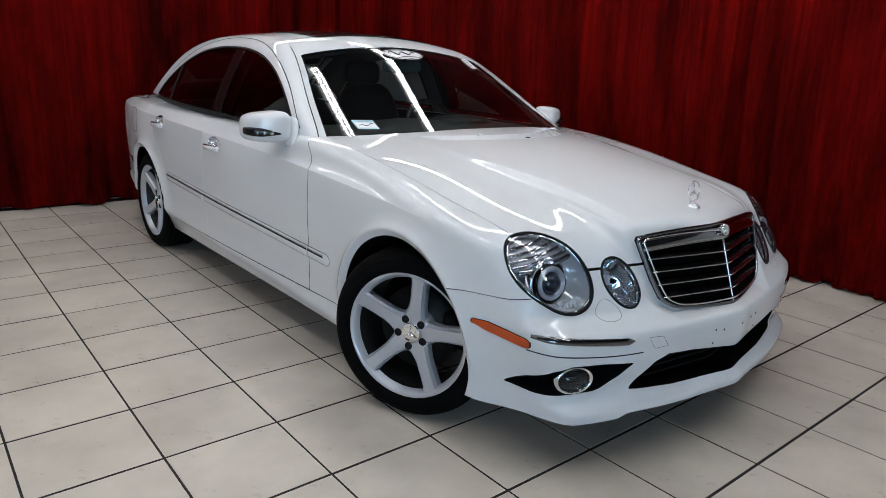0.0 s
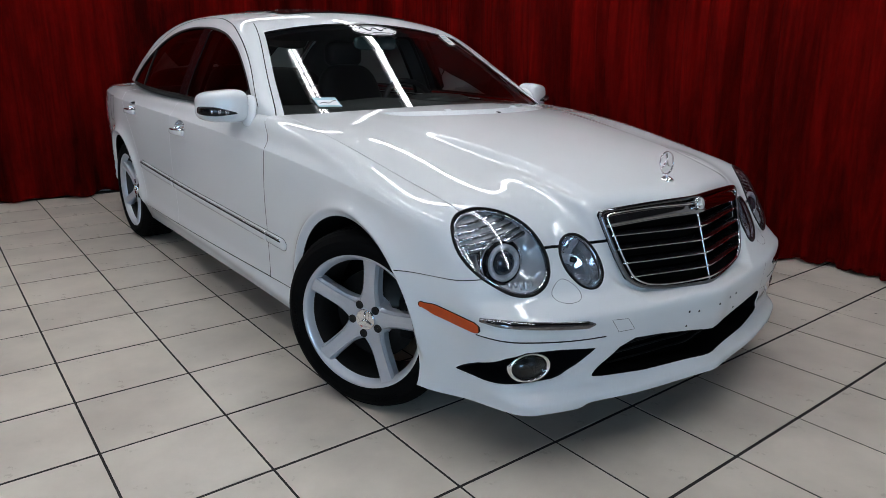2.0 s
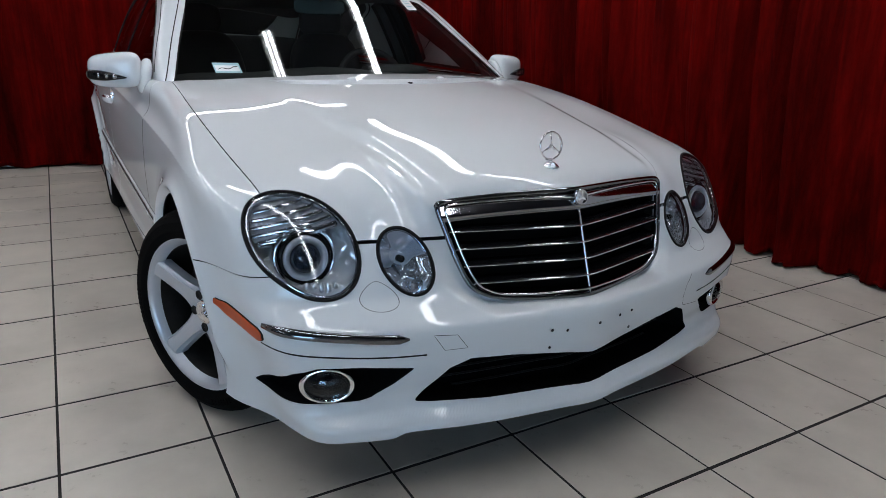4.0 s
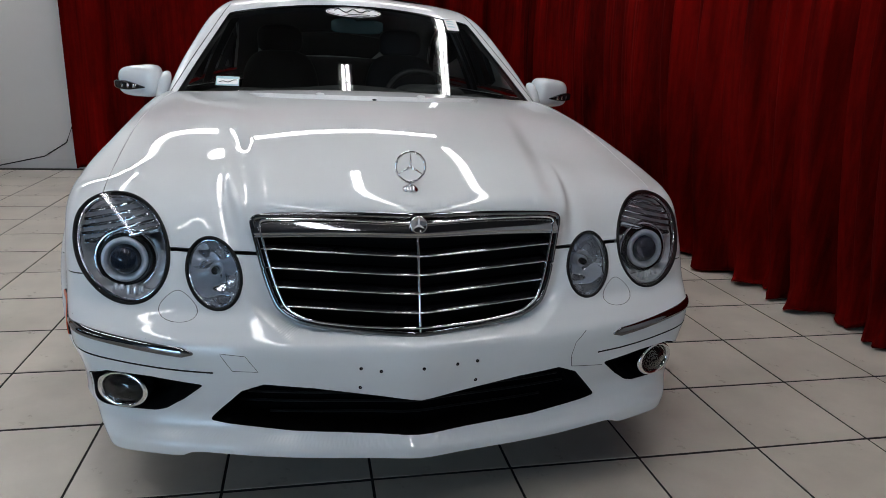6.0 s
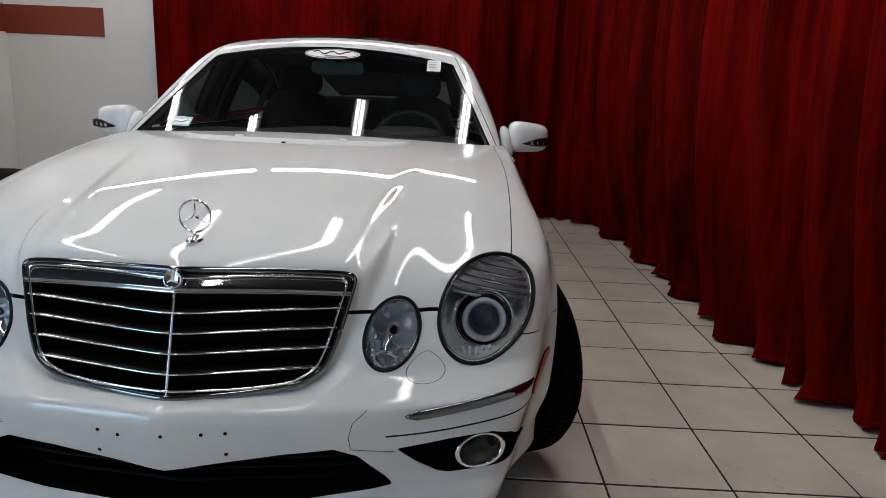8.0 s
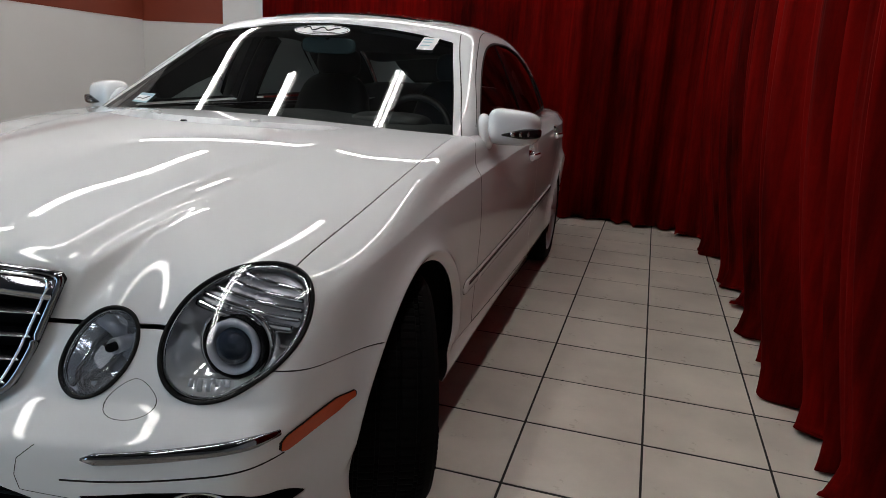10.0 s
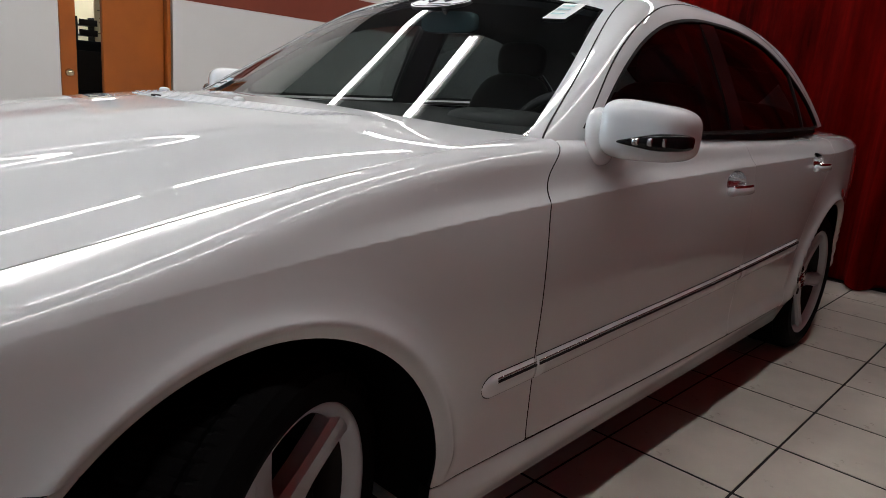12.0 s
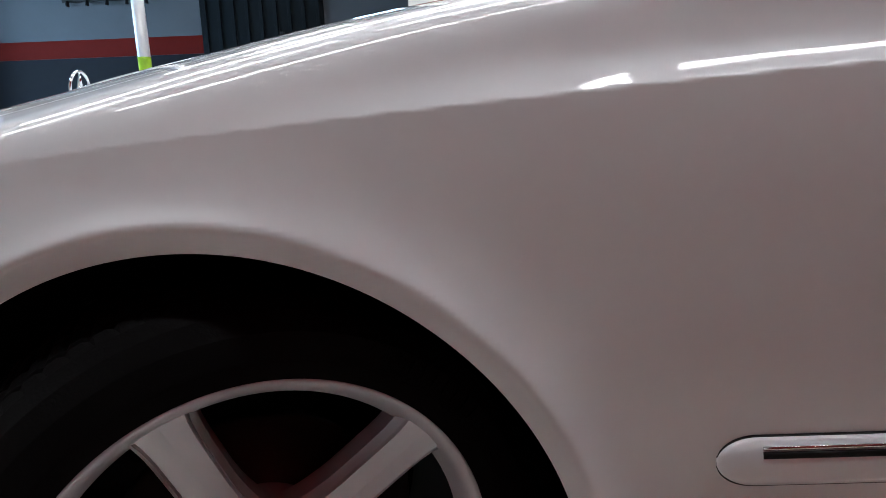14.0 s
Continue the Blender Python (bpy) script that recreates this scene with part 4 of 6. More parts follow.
# standing ring ornament on the hood
hz = float(surf_z(0.0, -0.635)[0][2])
orn = thing("hood_ornament", "", "")
orn.parent = CAR
V, F = lathe([(0.0005, 0.011), (0.008, 0.011), (0.012, 0.008), (0.018, 0.004), (0.021, 0.0), (0.021, -0.004)], 32)
V = np.array(V)[:, [2, 1, 0]] * np.array((1, 1.15, 1)) + np.array((0, -0.635, hz))
mesh_part("ornament_base", V, F, M_CHROME, orn, "chrome ornament base")
c = np.array((0, -0.629, hz + 0.054))
ang = np.linspace(0, 2 * math.pi, 48, endpoint=False)
mesh_part("ornament_ring", *tube(c + np.stack([0.037 * np.cos(ang), 0.003 * np.sin(ang), 0.037 * np.sin(ang)], 1), 0.0032, True, 8), M_CHROME, orn, "thin chrome ring")
for k in range(3):
    a = math.radians(90 + 120 * k)
    mesh_part("ornament_arm", *tube([c, c + (0.036 * math.cos(a), 0.003 * math.sin(a), 0.036 * math.sin(a))], [0.0078, 0.0012], False, 4, 0.6), M_CHROME, orn)
mesh_part("ornament_stem", *tube([(0, -0.634, hz + 0.006), (0, -0.631, hz + 0.020)], [0.005, 0.003], False, 8), M_CHROME, orn)
for o in (GR, orn):
    for k in ("label", "category"):
        if k in o:
            del o[k]

# washer nozzles and the louvre band before the windshield
for nx in (-0.19, 0.19, 0.0):
    p = surf_z(abs(nx), 0.322 if nx else 0.212)[0]
    mesh_part("washer_nozzle", *blob(nx, p[1], p[2] + 0.003, 0.017 if nx else 0.008, 0.012, 0.009 if nx else 0.003, 0.7, 0.8, 16, 8), M_PAINT if nx else M_BLACK, CAR, "small washer jet")
taper = np.interp(np.linspace(0, 1, 41), [0, 0.06, 0.94, 1], [0.15, 1, 1, 0.15])
for k in range(6):
    half = 0.425 + 0.006 * k
    xs = np.linspace(-half, half, 41)
    P = surf_z(xs, 0.210 + 0.0175 * k + 0.85 * xs**2)
    strip("hood_vent_rib", P, 0.0042 * taper, 0.6, M_PAINT, CAR, lift=0.0004, n=8)
    # grey strip painted in as the shade beside each rib
    P = surf_z(xs, 0.2155 + 0.0175 * k + 0.85 * xs**2)
    strip("hood_vent_shade", P, 0.0011 * taper, 0.5, M_VENTSHADE, CAR, lift=0.0002, n=5)


# ---------- sides: mouldings, handles, mirrors ----------
mould_z = curve([(0.4, 0.478), (0.6, 0.484), (1.1, 0.503), (1.5, 0.518), (2.4, 0.562)], 0.05)
for sd in (1, -1):
    for y0, y1, par in ((0.450, 0.618, CAR), (0.628, DOOR_SPLIT - 0.004, DOORS[sd, 0]), (DOOR_SPLIT + 0.004, 2.385, DOORS[sd, 1])):
        yy = np.linspace(y0, y1, max(8, int((y1 - y0) / 0.025)))
        if y0 < 0.5:
            yy = y0 + (y1 - y0) * np.linspace(0, 1, 40) ** 2
        k = (yy - 0.450) / 0.035
        r = 0.0255 * np.sqrt(np.clip(1 - (1 - np.clip(k, 0.015, 1)) ** 2, 0, 1))
        P = surf_x(yy, mould_z(yy))
        # thin black strip drawn as the shadow round the moulding
        strip("moulding_shadow", P, r + 0.0018, 0.10, M_SEAL_SHADE, par, lift=0.0005, side=sd)
        strip("side_moulding", P, r, 0.5, M_PAINT, par, lift=0.0, side=sd, label="white rub strip with chrome line", n=14)
        a = max(y0, 0.488)
        yy = np.linspace(a, y1, max(8, int((y1 - a) / 0.03)))
        P = surf_x(yy, mould_z(yy) + 0.0180)
        N = grad(body, P)
        strip("chrome_line", P + N * 0.0098, 0.0024, 0.6, M_SATIN, par, side=sd, n=8)
        strip("dark_line", P + N * 0.0105 - np.array((0, 0, 0.0066)), 0.0040, 0.6, M_SEAL_SHADE, par, side=sd, n=6)
    for (hy, hz), par in (((1.625, 0.835), DOORS[sd, 0]), ((2.505, 0.880), DOORS[sd, 1])):
        # shallow dark cup with a white grip and chrome edge over it
        p = surf_x(hy, hz)[0]
        N = grad(body, p[None])[0]
        ang = np.linspace(0, 2 * math.pi, 40, endpoint=False)
        V, F = [], []
        levels = ((1.0, 0.0), (0.97, 0.012), (0.88, 0.028), (0.6, 0.040), (0.25, 0.044))
        for k, d in levels:
            V += list(surf_x(hy + 0.078 * k * np.cos(ang), hz + 0.010 + 0.037 * k * np.sin(ang)) - N * d)
        V.append(p - N * 0.0445 + np.array((0, 0, 0.010)))
        for r in range(len(levels) - 1):
            F += [(40 * r + i, 40 * r + (i + 1) % 40, 40 * (r + 1) + (i + 1) % 40, 40 * (r + 1) + i) for i in range(40)]
        F += [(160 + i, 160 + (i + 1) % 40, 200) for i in range(40)]
        mesh_part("handle_cup", *flip(V, F, sd), M_SATIN, par, "bright recessed handle cup")
        yy = np.linspace(hy - 0.088, hy + 0.088, 18)
        lift = 0.008 + 0.024 * np.sqrt(np.clip(1 - ((yy - hy) / 0.0885) ** 2, 0, 1))
        P = surf_x(yy, hz - 0.014 + 0 * yy) + N * lift[:, None]
        mesh_part("handle_grip", *flip(*tube(P, 0.0135, False, 12, 0.75, np.tile(N, (18, 1))), sd), M_PAINT, par, "white pull handle")
        P2 = P + np.array((0, 0, 0.0125)) + N * 0.001
        mesh_part("handle_chrome", *flip(*tube(P2[1:-1], 0.0055, False, 8), sd), M_CHROME, par, "chrome handle edge")

    # door mirror
    MIR = mesh_part("door_mirror", *flip(*blob(0.943, 0.898, 0.990, 0.093, 0.080, 0.066, 0.52, 0.62, 44, 26, warp=lambda x, y, z: (x, y * (1 - 0.10 * x) + 0.40 * x, z * (1 - 0.10 * x) - 0.06 * x + 0.03)), sd), M_PAINT, CAR, "white door mirror with clear indicator strip")
    V, F = blob(0.946, 0.954, 0.988, 0.068, 0.040, 0.043, 0.55, 0.7, 32, 16)
    mesh_part("mirror_glass", *flip(V, F, sd), M_MIRROR, MIR, "reflecting mirror glass")
    base = surf_x(0.86, 0.945)[0]
    # upright rounded pod on the door with a short neck
    V, F = blob(base[0] + 0.004, 0.846, 0.972, 0.026, 0.052, 0.066, 0.8, 0.95, 32, 20, warp=lambda x, y, z: (x - 0.6 * z, y + 0.25 * z, z))
    mesh_part("mirror_foot", *flip(V, F, sd), M_PAINT, MIR, "white rounded mirror foot")
    P = np.array([(base[0] - 0.004, 0.844, 0.950), (base[0] + 0.016, 0.850, 0.950), (0.856, 0.866, 0.952), (0.900, 0.886, 0.962)])
    mesh_part("mirror_neck", *flip(*tube(P, [0.044, 0.033, 0.027, 0.028], False, 16, 1.0, np.tile((0, 0, 1.0), (4, 1))), sd), M_PAINT, MIR)
    mesh_part("neck_gap", *flip(*tube([(0.868, 0.888, 0.931), (0.895, 0.902, 0.932), (0.925, 0.918, 0.936)], [0.004, 0.009, 0.004], False, 8), sd), M_DARK, MIR)
    # wedge-shaped indicator low on the housing
    V, F = blob(0.979, 0.850, 0.974, 0.068, 0.034, 0.0195, 0.45, 0.5, 32, 14, warp=lambda x, y, z: (x, y + 1.05 * x, z * min(1, 0.15 + 0.85 * max(0.0, (x + 1) * 0.9)) + 0.25 * (x - 0.3)))
    ind = mesh_part("indicator", *flip(V, F, sd), M_GLOSSBLACK, MIR, "dark reflective wedge-shaped indicator")
    for k in range(3):
        V, F = blob(0.952 + 0.025 * k, 0.8115 + 0.0150 * k, 0.972 + 0.0012 * k, 0.0105, 0.0120, 0.0085 + 0.001 * k, 0.4, 0.4, 12, 6)
        mesh_part("indicator_cell", *flip(V, F, sd), M_CELL, ind)
    MIR.location = (sd * -0.010, 0.032, 0.004)
    # tail lamp wrapping the corner, fuel flap seam on one side
    tl = SKIN.trim(lambda x, y, z: np.minimum(0.085 - np.abs(z - 0.80), np.minimum(y - 3.62, np.abs(x) - 0.45)))
    panel("tail_lamp", tl, body, M_RED, CAR, "red wraparound tail lamp", sd, 0.01, 0.004)
    yy = np.linspace(3.26, 3.9, 20)
    strip("chrome_strip", surf_x(yy, 0.545 + 0 * yy), 0.009, 0.5, M_CHROME, REAR_BUMPER, lift=0.001, side=sd)
    mk = SKIN.trim(lambda x, y, z: np.minimum(0.016 - np.abs(z - 0.545), np.minimum(y - 3.3, 3.42 - y)))
    panel("rear_marker", mk, body, M_RED, REAR_BUMPER, "red side marker", sd, 0.006, 0.008)
sq = [(3.06, 0.93), (3.21, 0.93), (3.20, 0.77), (3.05, 0.77)]
yy = np.concatenate([np.linspace(sq[i][0], sq[(i + 1) % 4][0], 10, endpoint=False) for i in range(4)])
zz = np.concatenate([np.linspace(sq[i][1], sq[(i + 1) % 4][1], 10, endpoint=False) for i in range(4)])
strip("fuel_flap_seam", surf_x(yy, zz), 0.0026, 0.5, M_SEAL_SHADE, CAR, lift=-0.0004, side=-1, n=5, closed=True)


# ---------- wheels ----------
def wheel(name, turn, m):
    W = thing(name, "", "")
    for k in ("label", "category"):
        if k in W:
            del W[k]
    W.parent = CAR
    W.matrix_local = m
    w = 0.118
    prof = [(0.232, -w + 0.012), (0.242, -w), (0.264, -w - 0.006), (0.290, -w - 0.004), (0.308, -w + 0.008), (0.3185, -w + 0.024)]
    grooves = [(-0.072, 0.006), (-0.024, 0.006), (0.024, 0.006), (0.072, 0.006)]
    for g, h in grooves:
        prof += [(0.3235, g - h), (0.3165, g - h + 0.0015), (0.3165, g + h - 0.0015), (0.3235, g + h)]
    prof += [(r, -x) for r, x in prof[:6][::-1]]
    for k in range(6, len(prof) - 6):
        r, x = prof[k]
        prof[k] = (r + 0.0015 - 0.12 * x * x, x)
    nb = 352
    ridge = lambda i, j: 0.0030 if (i % 4 == 0 and 5 < j < len(prof) - 6) else 0
    V, F = lathe(prof, nb, ridge=ridge)
    tyre = mesh_part("tyre", V, F, M_TYRE, W, "black low-profile tyre", smooth=False)
    # raised sidewall rings and blocks of unreadable lettering
    V, F = lathe([(0.259, w + 0.0035), (0.261, w + 0.0062), (0.263, w + 0.0036)], 96)
    mesh_part("sidewall_ring", V, F, M_TYRE, tyre)
    for a0, cnt in ((0.5, 9), (2.6, 7), (4.4, 8)):
        for k in range(cnt):
            a = a0 + k * 0.055
            c = []
            for rr, da in ((0.270, -0.016), (0.270, 0.016), (0.287, 0.016), (0.287, -0.016)):
                c.append((w + 0.0078 - abs(rr - 0.275) * 0.1, rr * math.sin(a + da), rr * math.cos(a + da)))
            V = c + [(x - 0.006, y, z) for x, y, z in c]
            mesh_part("sidewall_mark", V, [(0, 1, 2, 3)] + [(i, (i + 1) % 4, 4 + (i + 1) % 4, 4 + i) for i in range(4)], M_TYRE, tyre, smooth=False)
    # rim barrel and lip
    V, F = lathe([(0.228, -0.10), (0.214, -0.05), (0.210, 0.02), (0.222, 0.075), (0.227, 0.090), (0.230, 0.098)], 96)
    mesh_part("rim_barrel", V, F, M_BROWNDISC, W, "dull inner rim barrel")
    V, F = lathe([(0.217, 0.086), (0.223, 0.099), (0.228, 0.108), (0.235, 0.115), (0.241, 0.117), (0.245, 0.112), (0.244, 0.098)], 120)
    mesh_part("rim_lip", V, F, M_ALLOY, W, "silver rim lip")
    # spokes: broad, with raised edges and a sunken face
    face = curve([(0.04, 0.076), (0.09, 0.080), (0.15, 0.090), (0.225, 0.105)], 0.01)
    wid = curve([(0.04, 0.050), (0.065, 0.043), (0.09, 0.0345), (0.13, 0.0295), (0.19, 0.0300), (0.215, 0.0325), (0.229, 0.037)], 0.005)
    for s in range(5):
        a = math.radians(turn + 72 * s)
        V, F = [], []
        rs = np.linspace(0.045, 0.229, 14)
        for r in rs:
            d, h = float(face(r)), float(wid(r))
            for t, dx in ((-1.0, -0.040), (-1.0, -0.011), (-0.80, -0.001), (-0.74, -0.005), (-0.68, 0.0), (0.0, 0.0015), (0.68, 0.0), (0.74, -0.005), (0.80, -0.001), (1.0, -0.011), (1.0, -0.040)):
                ty, tz = r, h * t
                V.append((d + dx, ty * math.sin(a) + tz * math.cos(a), ty * math.cos(a) - tz * math.sin(a)))
        m_ = 11
        F = [(i * m_ + j, i * m_ + j + 1, (i + 1) * m_ + j + 1, (i + 1) * m_ + j) for i in range(13) for j in range(m_ - 1)]
        mesh_part("spoke", V, F, M_ALLOY, W, "broad silver spoke", smooth=False)
    # hub with bolt pockets and cap
    V, F = lathe([(0.082, 0.02), (0.080, 0.066), (0.074, 0.0745), (0.050, 0.0770), (0.036, 0.0770), (0.035, 0.066)], 60)
    hub = mesh_part("hub", V, F, M_ALLOY, W, "silver hub centre")
    V, F = lathe([(0.0385, 0.066), (0.038, 0.081), (0.035, 0.085), (0.032, 0.083), (0.0005, 0.085)], 48)
    cap = mesh_part("hub_cap", V, F, M_CHROME, hub, "round silver hub cap")
    for k in range(3):
        b = math.radians(90 + 120 * k)
        V, F = tube([(0.086, 0, 0), (0.0855, 0.030 * math.cos(b), 0.030 * math.sin(b))], [0.0055, 0.001], False, 5)
        mesh_part("cap_arm", V, F, M_CHROME, cap)
    for s in range(5):
        a = math.radians(turn + 36 + 72 * s)
        V, F = lathe([(0.0148, 0.070), (0.0150, 0.0795), (0.0142, 0.0800), (0.0135, 0.0785), (0.0005, 0.0785)], 16)
        V = np.array(V) + np.array((0, 0.0550 * math.sin(a), 0.0550 * math.cos(a)))
        mesh_part("bolt_pocket", V, F, M_BLACK, hub, "dark wheel bolt pocket")
    # brake disc and caliper
    V, F = lathe([(0.0005, 0.03), (0.075, 0.032), (0.08, 0.018), (0.160, 0.018), (0.160, -0.008), (0.08, -0.008)], 72)
    mesh_part("brake_disc", V, F, M_BROWNDISC, W, "steel brake disc")
    part("brake_caliper", box_bm(0.02, 0.145, 0.02, 0.07, 0.055, 0.15, 0.012), M_DARK, W, "dark brake caliper", True)
    return W


STEER = 25.0
wheel("front_wheel", -22, pose(0.790, -0.032, HUB_Z, 0, 0, STEER))
wheel("front_wheel", 10, pose(-0.775, -0.025, HUB_Z, 0, 0, 180 + STEER))
wheel("rear_wheel", 25, pose(0.765, WHEELBASE, HUB_Z, 0, 0, 0))
wheel("rear_wheel", 25, pose(-0.765, WHEELBASE, HUB_Z, 0, 0, 180))
for yc in (ARCH_Y, WHEELBASE):
    for sd in (1, -1):
        prof = [(0.36, 0.42), (0.395, 0.44), (0.400, 0.70), (0.394, 0.86), (0.385, 0.878)]
        if yc == WHEELBASE:
            prof = [(0.36, 0.42), (0.395, 0.44), (0.400, 0.70), (0.394, 0.81), (0.388, 0.825)]
        V, F = lathe(prof, 40, -math.pi * 0.58, math.pi * 0.58)
        V = np.array(V) + np.array((0, yc, HUB_Z))
        V[:, 0] = np.minimum(V[:, 0], side_x(V[:, 1], V[:, 2]) - 0.016)
        mesh_part("wheel_arch_liner", *flip(V, F, sd), M_DARK, CAR, "black wheel arch liner")
        V, F = lathe([(0.0005, 0.44), (0.42, 0.44)], 40, -math.pi * 0.62, math.pi * 0.62)
        V = np.array(V) + np.array((0, yc, HUB_Z))
        mesh_part("wheel_well_wall", *flip(V, F, sd), M_DARK, CAR)
part("underbody", box_bm(0, 1.58, 0.225, 1.0, 4.5, 0.13, 0.03), M_DARK, CAR, "black underbody", True)
part("undertray", box_bm(0, 0.02, 0.185, 1.14, 1.30, 0.03, 0.012), M_DARK, CAR, "black plastic undertray", True)
part("floor_pan", box_bm(0, 1.43, 0.215, 1.56, 1.98, 0.11, 0.02), M_DARK, CAR, "", True)

# ---------- inside the cabin ----------
V, F = blob(0, 0.99, 0.86, 0.74, 0.34, 0.125, 0.5, 0.45, 48, 20, warp=lambda x, y, z: (x, y - 0.25 * x * x * 0 + 0.12 * x * x, z * (1 + 0.10 * math.cos(6 * x))))
DASH = mesh_part("dashboard", V, F, M_INTERIOR, CAR, "black dashboard")
V, F = blob(0.37, 1.10, 0.955, 0.17, 0.14, 0.055, 0.6, 0.7, 28, 14)
mesh_part("instrument_hood", V, F, M_INTERIOR, DASH)
c, ang = np.array((0.37, 1.36, 0.90)), np.linspace(0, 2 * math.pi, 56, endpoint=False)
u, v = np.array((1.0, 0, 0)), np.array((0, 0.42, 0.908))
SW = mesh_part("steering_wheel", *tube(c + 0.185 * (np.cos(ang)[:, None] * u + np.sin(ang)[:, None] * v), 0.016, True, 10), M_LEATHER, CAR, "black steering wheel")
V, F = blob(c[0], c[1] - 0.01, c[2], 0.085, 0.045, 0.075, 0.7, 0.8, 24, 14)
mesh_part("wheel_hub_pad", V, F, M_INTERIOR, SW)
for a in (math.radians(10), math.radians(170), math.radians(270)):
    mesh_part("wheel_arm", *tube([c, c + 0.18 * (math.cos(a) * u + math.sin(a) * v)], 0.016, False, 8, 0.5), M_INTERIOR, SW)
for sx in (0.37, -0.37):
    S = mesh_part("front_seat", *blob(sx, 1.72, 0.52, 0.25, 0.27, 0.10, 0.5, 0.55, 28, 14), M_LEATHER, CAR, "charcoal leather front seat")
    rot = Matrix.Rotation(math.radians(-18), 3, "X")
    V, F = blob(0, 0, 0, 0.245, 0.075, 0.33, 0.5, 0.6, 32, 18, warp=lambda x, y, z: (x * (1 - 0.15 * max(z, 0)), y, z))
    V = [tuple(rot @ Vector(p) + Vector((sx, 2.03, 0.83))) for p in V]
    mesh_part("seat_back", V, F, M_LEATHER, S)
    V, F = blob(sx, 2.15, 1.215, 0.135, 0.05, 0.085, 0.6, 0.7, 28, 14)
    mesh_part("headrest", V, F, M_LEATHER, S)
    for k in (-0.05, 0.05):
        mesh_part("headrest_post", *tube([(sx + k, 2.13, 1.10), (sx + k, 2.15, 1.20)], 0.006, False, 6), M_CHROME, S)
S = mesh_part("rear_bench", *blob(0, 2.62, 0.55, 0.66, 0.26, 0.11, 0.4, 0.4, 36, 14), M_LEATHER, CAR, "charcoal leather rear bench")
V, F = blob(0, 2.93, 0.85, 0.66, 0.10, 0.27, 0.4, 0.4, 36, 14, warp=lambda x, y, z: (x, y + 1.2 * z, z))
mesh_part("bench_back", V, F, M_LEATHER, S)
part("parcel_shelf", box_bm(0, 3.15, 0.985, 1.25, 0.45, 0.03, 0.01), M_INTERIOR, CAR, "black parcel shelf", True)
lin = CABIN.trim(up).trim(lambda x, y, z: -np.maximum(windshield_f(x, y, z) + 0.002, np.maximum(rear_glass_f(x, y, z), side_glass_f(x, y, z))))
panel("headliner", both(lin), cabin, M_LINER, CAR, "grey fabric headliner", depth=0, offset=-0.035)
V, F = blob(0.02, 1.205, 1.272, 0.128, 0.022, 0.036, 0.5, 0.6, 28, 12)
RM = mesh_part("rear_view_mirror", V, F, M_DARKTEAL, CAR, "dark teal inside mirror")
mesh_part("mirror_stem", *tube([(0.02, 1.19, 1.30), (0.02, 1.165, 1.325)], 0.010, False, 8), M_INTERIOR, RM)
for sx in (1, -1):
    pin = CABIN.trim(up).trim(lambda x, y, z: np.minimum(np.minimum(y - 1.70, 1.86 - y), np.minimum(np.abs(x) - 0.5, 1.36 - z)))
    panel("inner_pillar", pin, cabin, M_LINER, CAR, "grey inner pillar trim", sx, 0.02, -0.05)
for sx in (0.80, -0.80):
    part("door_card", box_bm(sx * 0.985, 1.72, 0.66, 0.05, 2.1, 0.58, 0.02), M_INTERIOR, CAR, "black inner door panel", True)
part("cowl", box_bm(0, 0.69, 0.893, 1.42, 0.36, 0.04, 0.015), M_BLACK, CAR, "black plastic cowl", True)


def on_glass(x, z, lift=0.0):
    x = np.atleast_1d(np.asarray(x, float))
    z = np.atleast_1d(np.asarray(z, float))
    O = np.stack([x, np.full(len(x), 1.9), z], 1)
    P = root(cabin, O, np.tile((0, -1.0, 0), (len(x), 1)), 1.7)
    return P + grad(cabin, P) * lift


# black strips along the shut lines of the front door and sill
for sd in (1, -1):
    zz = np.linspace(SILL_Z + 0.002, 0.945, 60)
    strip("door_gap_strip", surf_x(door_front(zz), zz), 0.0024, 0.5, M_SEAL_SHADE, CAR, lift=-0.0006, side=sd, n=6)
    yy = np.linspace(0.615, 2.36, 70)
    strip("sill_gap_strip", surf_x(yy, SILL_Z + 0 * yy), 0.0020, 0.5, M_SEAL_SHADE, CAR, lift=-0.0006, side=sd, n=6)

# second seam along the windshield pillar
for sd in (1, -1):
    zz = np.linspace(0.955, 1.355, 40)
    xx = ws_edge(zz) + 0.026
    strip("pillar_seam", on_glass(xx, zz), 0.0026, 0.5, M_SEAL_SHADE, CAR, cabin, -0.0004, sd, n=6)

# stickers on the windshield
def decal(name, pts, material, parent, lift, label=""):
    P = on_glass([p[0] for p in pts], [p[1] for p in pts], lift)
    return mesh_part(name, P, [tuple(range(len(P)))], material, parent, label, smooth=False)


ang = np.linspace(0, 2 * math.pi, 48, endpoint=False)
oval = decal("oval_sticker", [(0.132 * math.cos(a), 1.333 + 0.0245 * math.sin(a)) for a in ang], M_STICKER, CAR, 0.002, "white oval dealer sticker")
ringp = on_glass(0.124 * np.cos(ang), 1.333 + 0.0205 * np.sin(ang), 0.003)
mesh_part("oval_line", *tube(ringp, 0.0012, True, 5), M_INK, oval)
k = np.linspace(0, 1, 24)
sw = on_glass(-0.09 + 0.17 * k, 1.338 + 0.009 * np.sin(k * 15) * (1 - 0.4 * k), 0.0032)
mesh_part("sticker_script", *tube(sw, 0.0028, False, 5), M_INK, oval, "dark script mark")
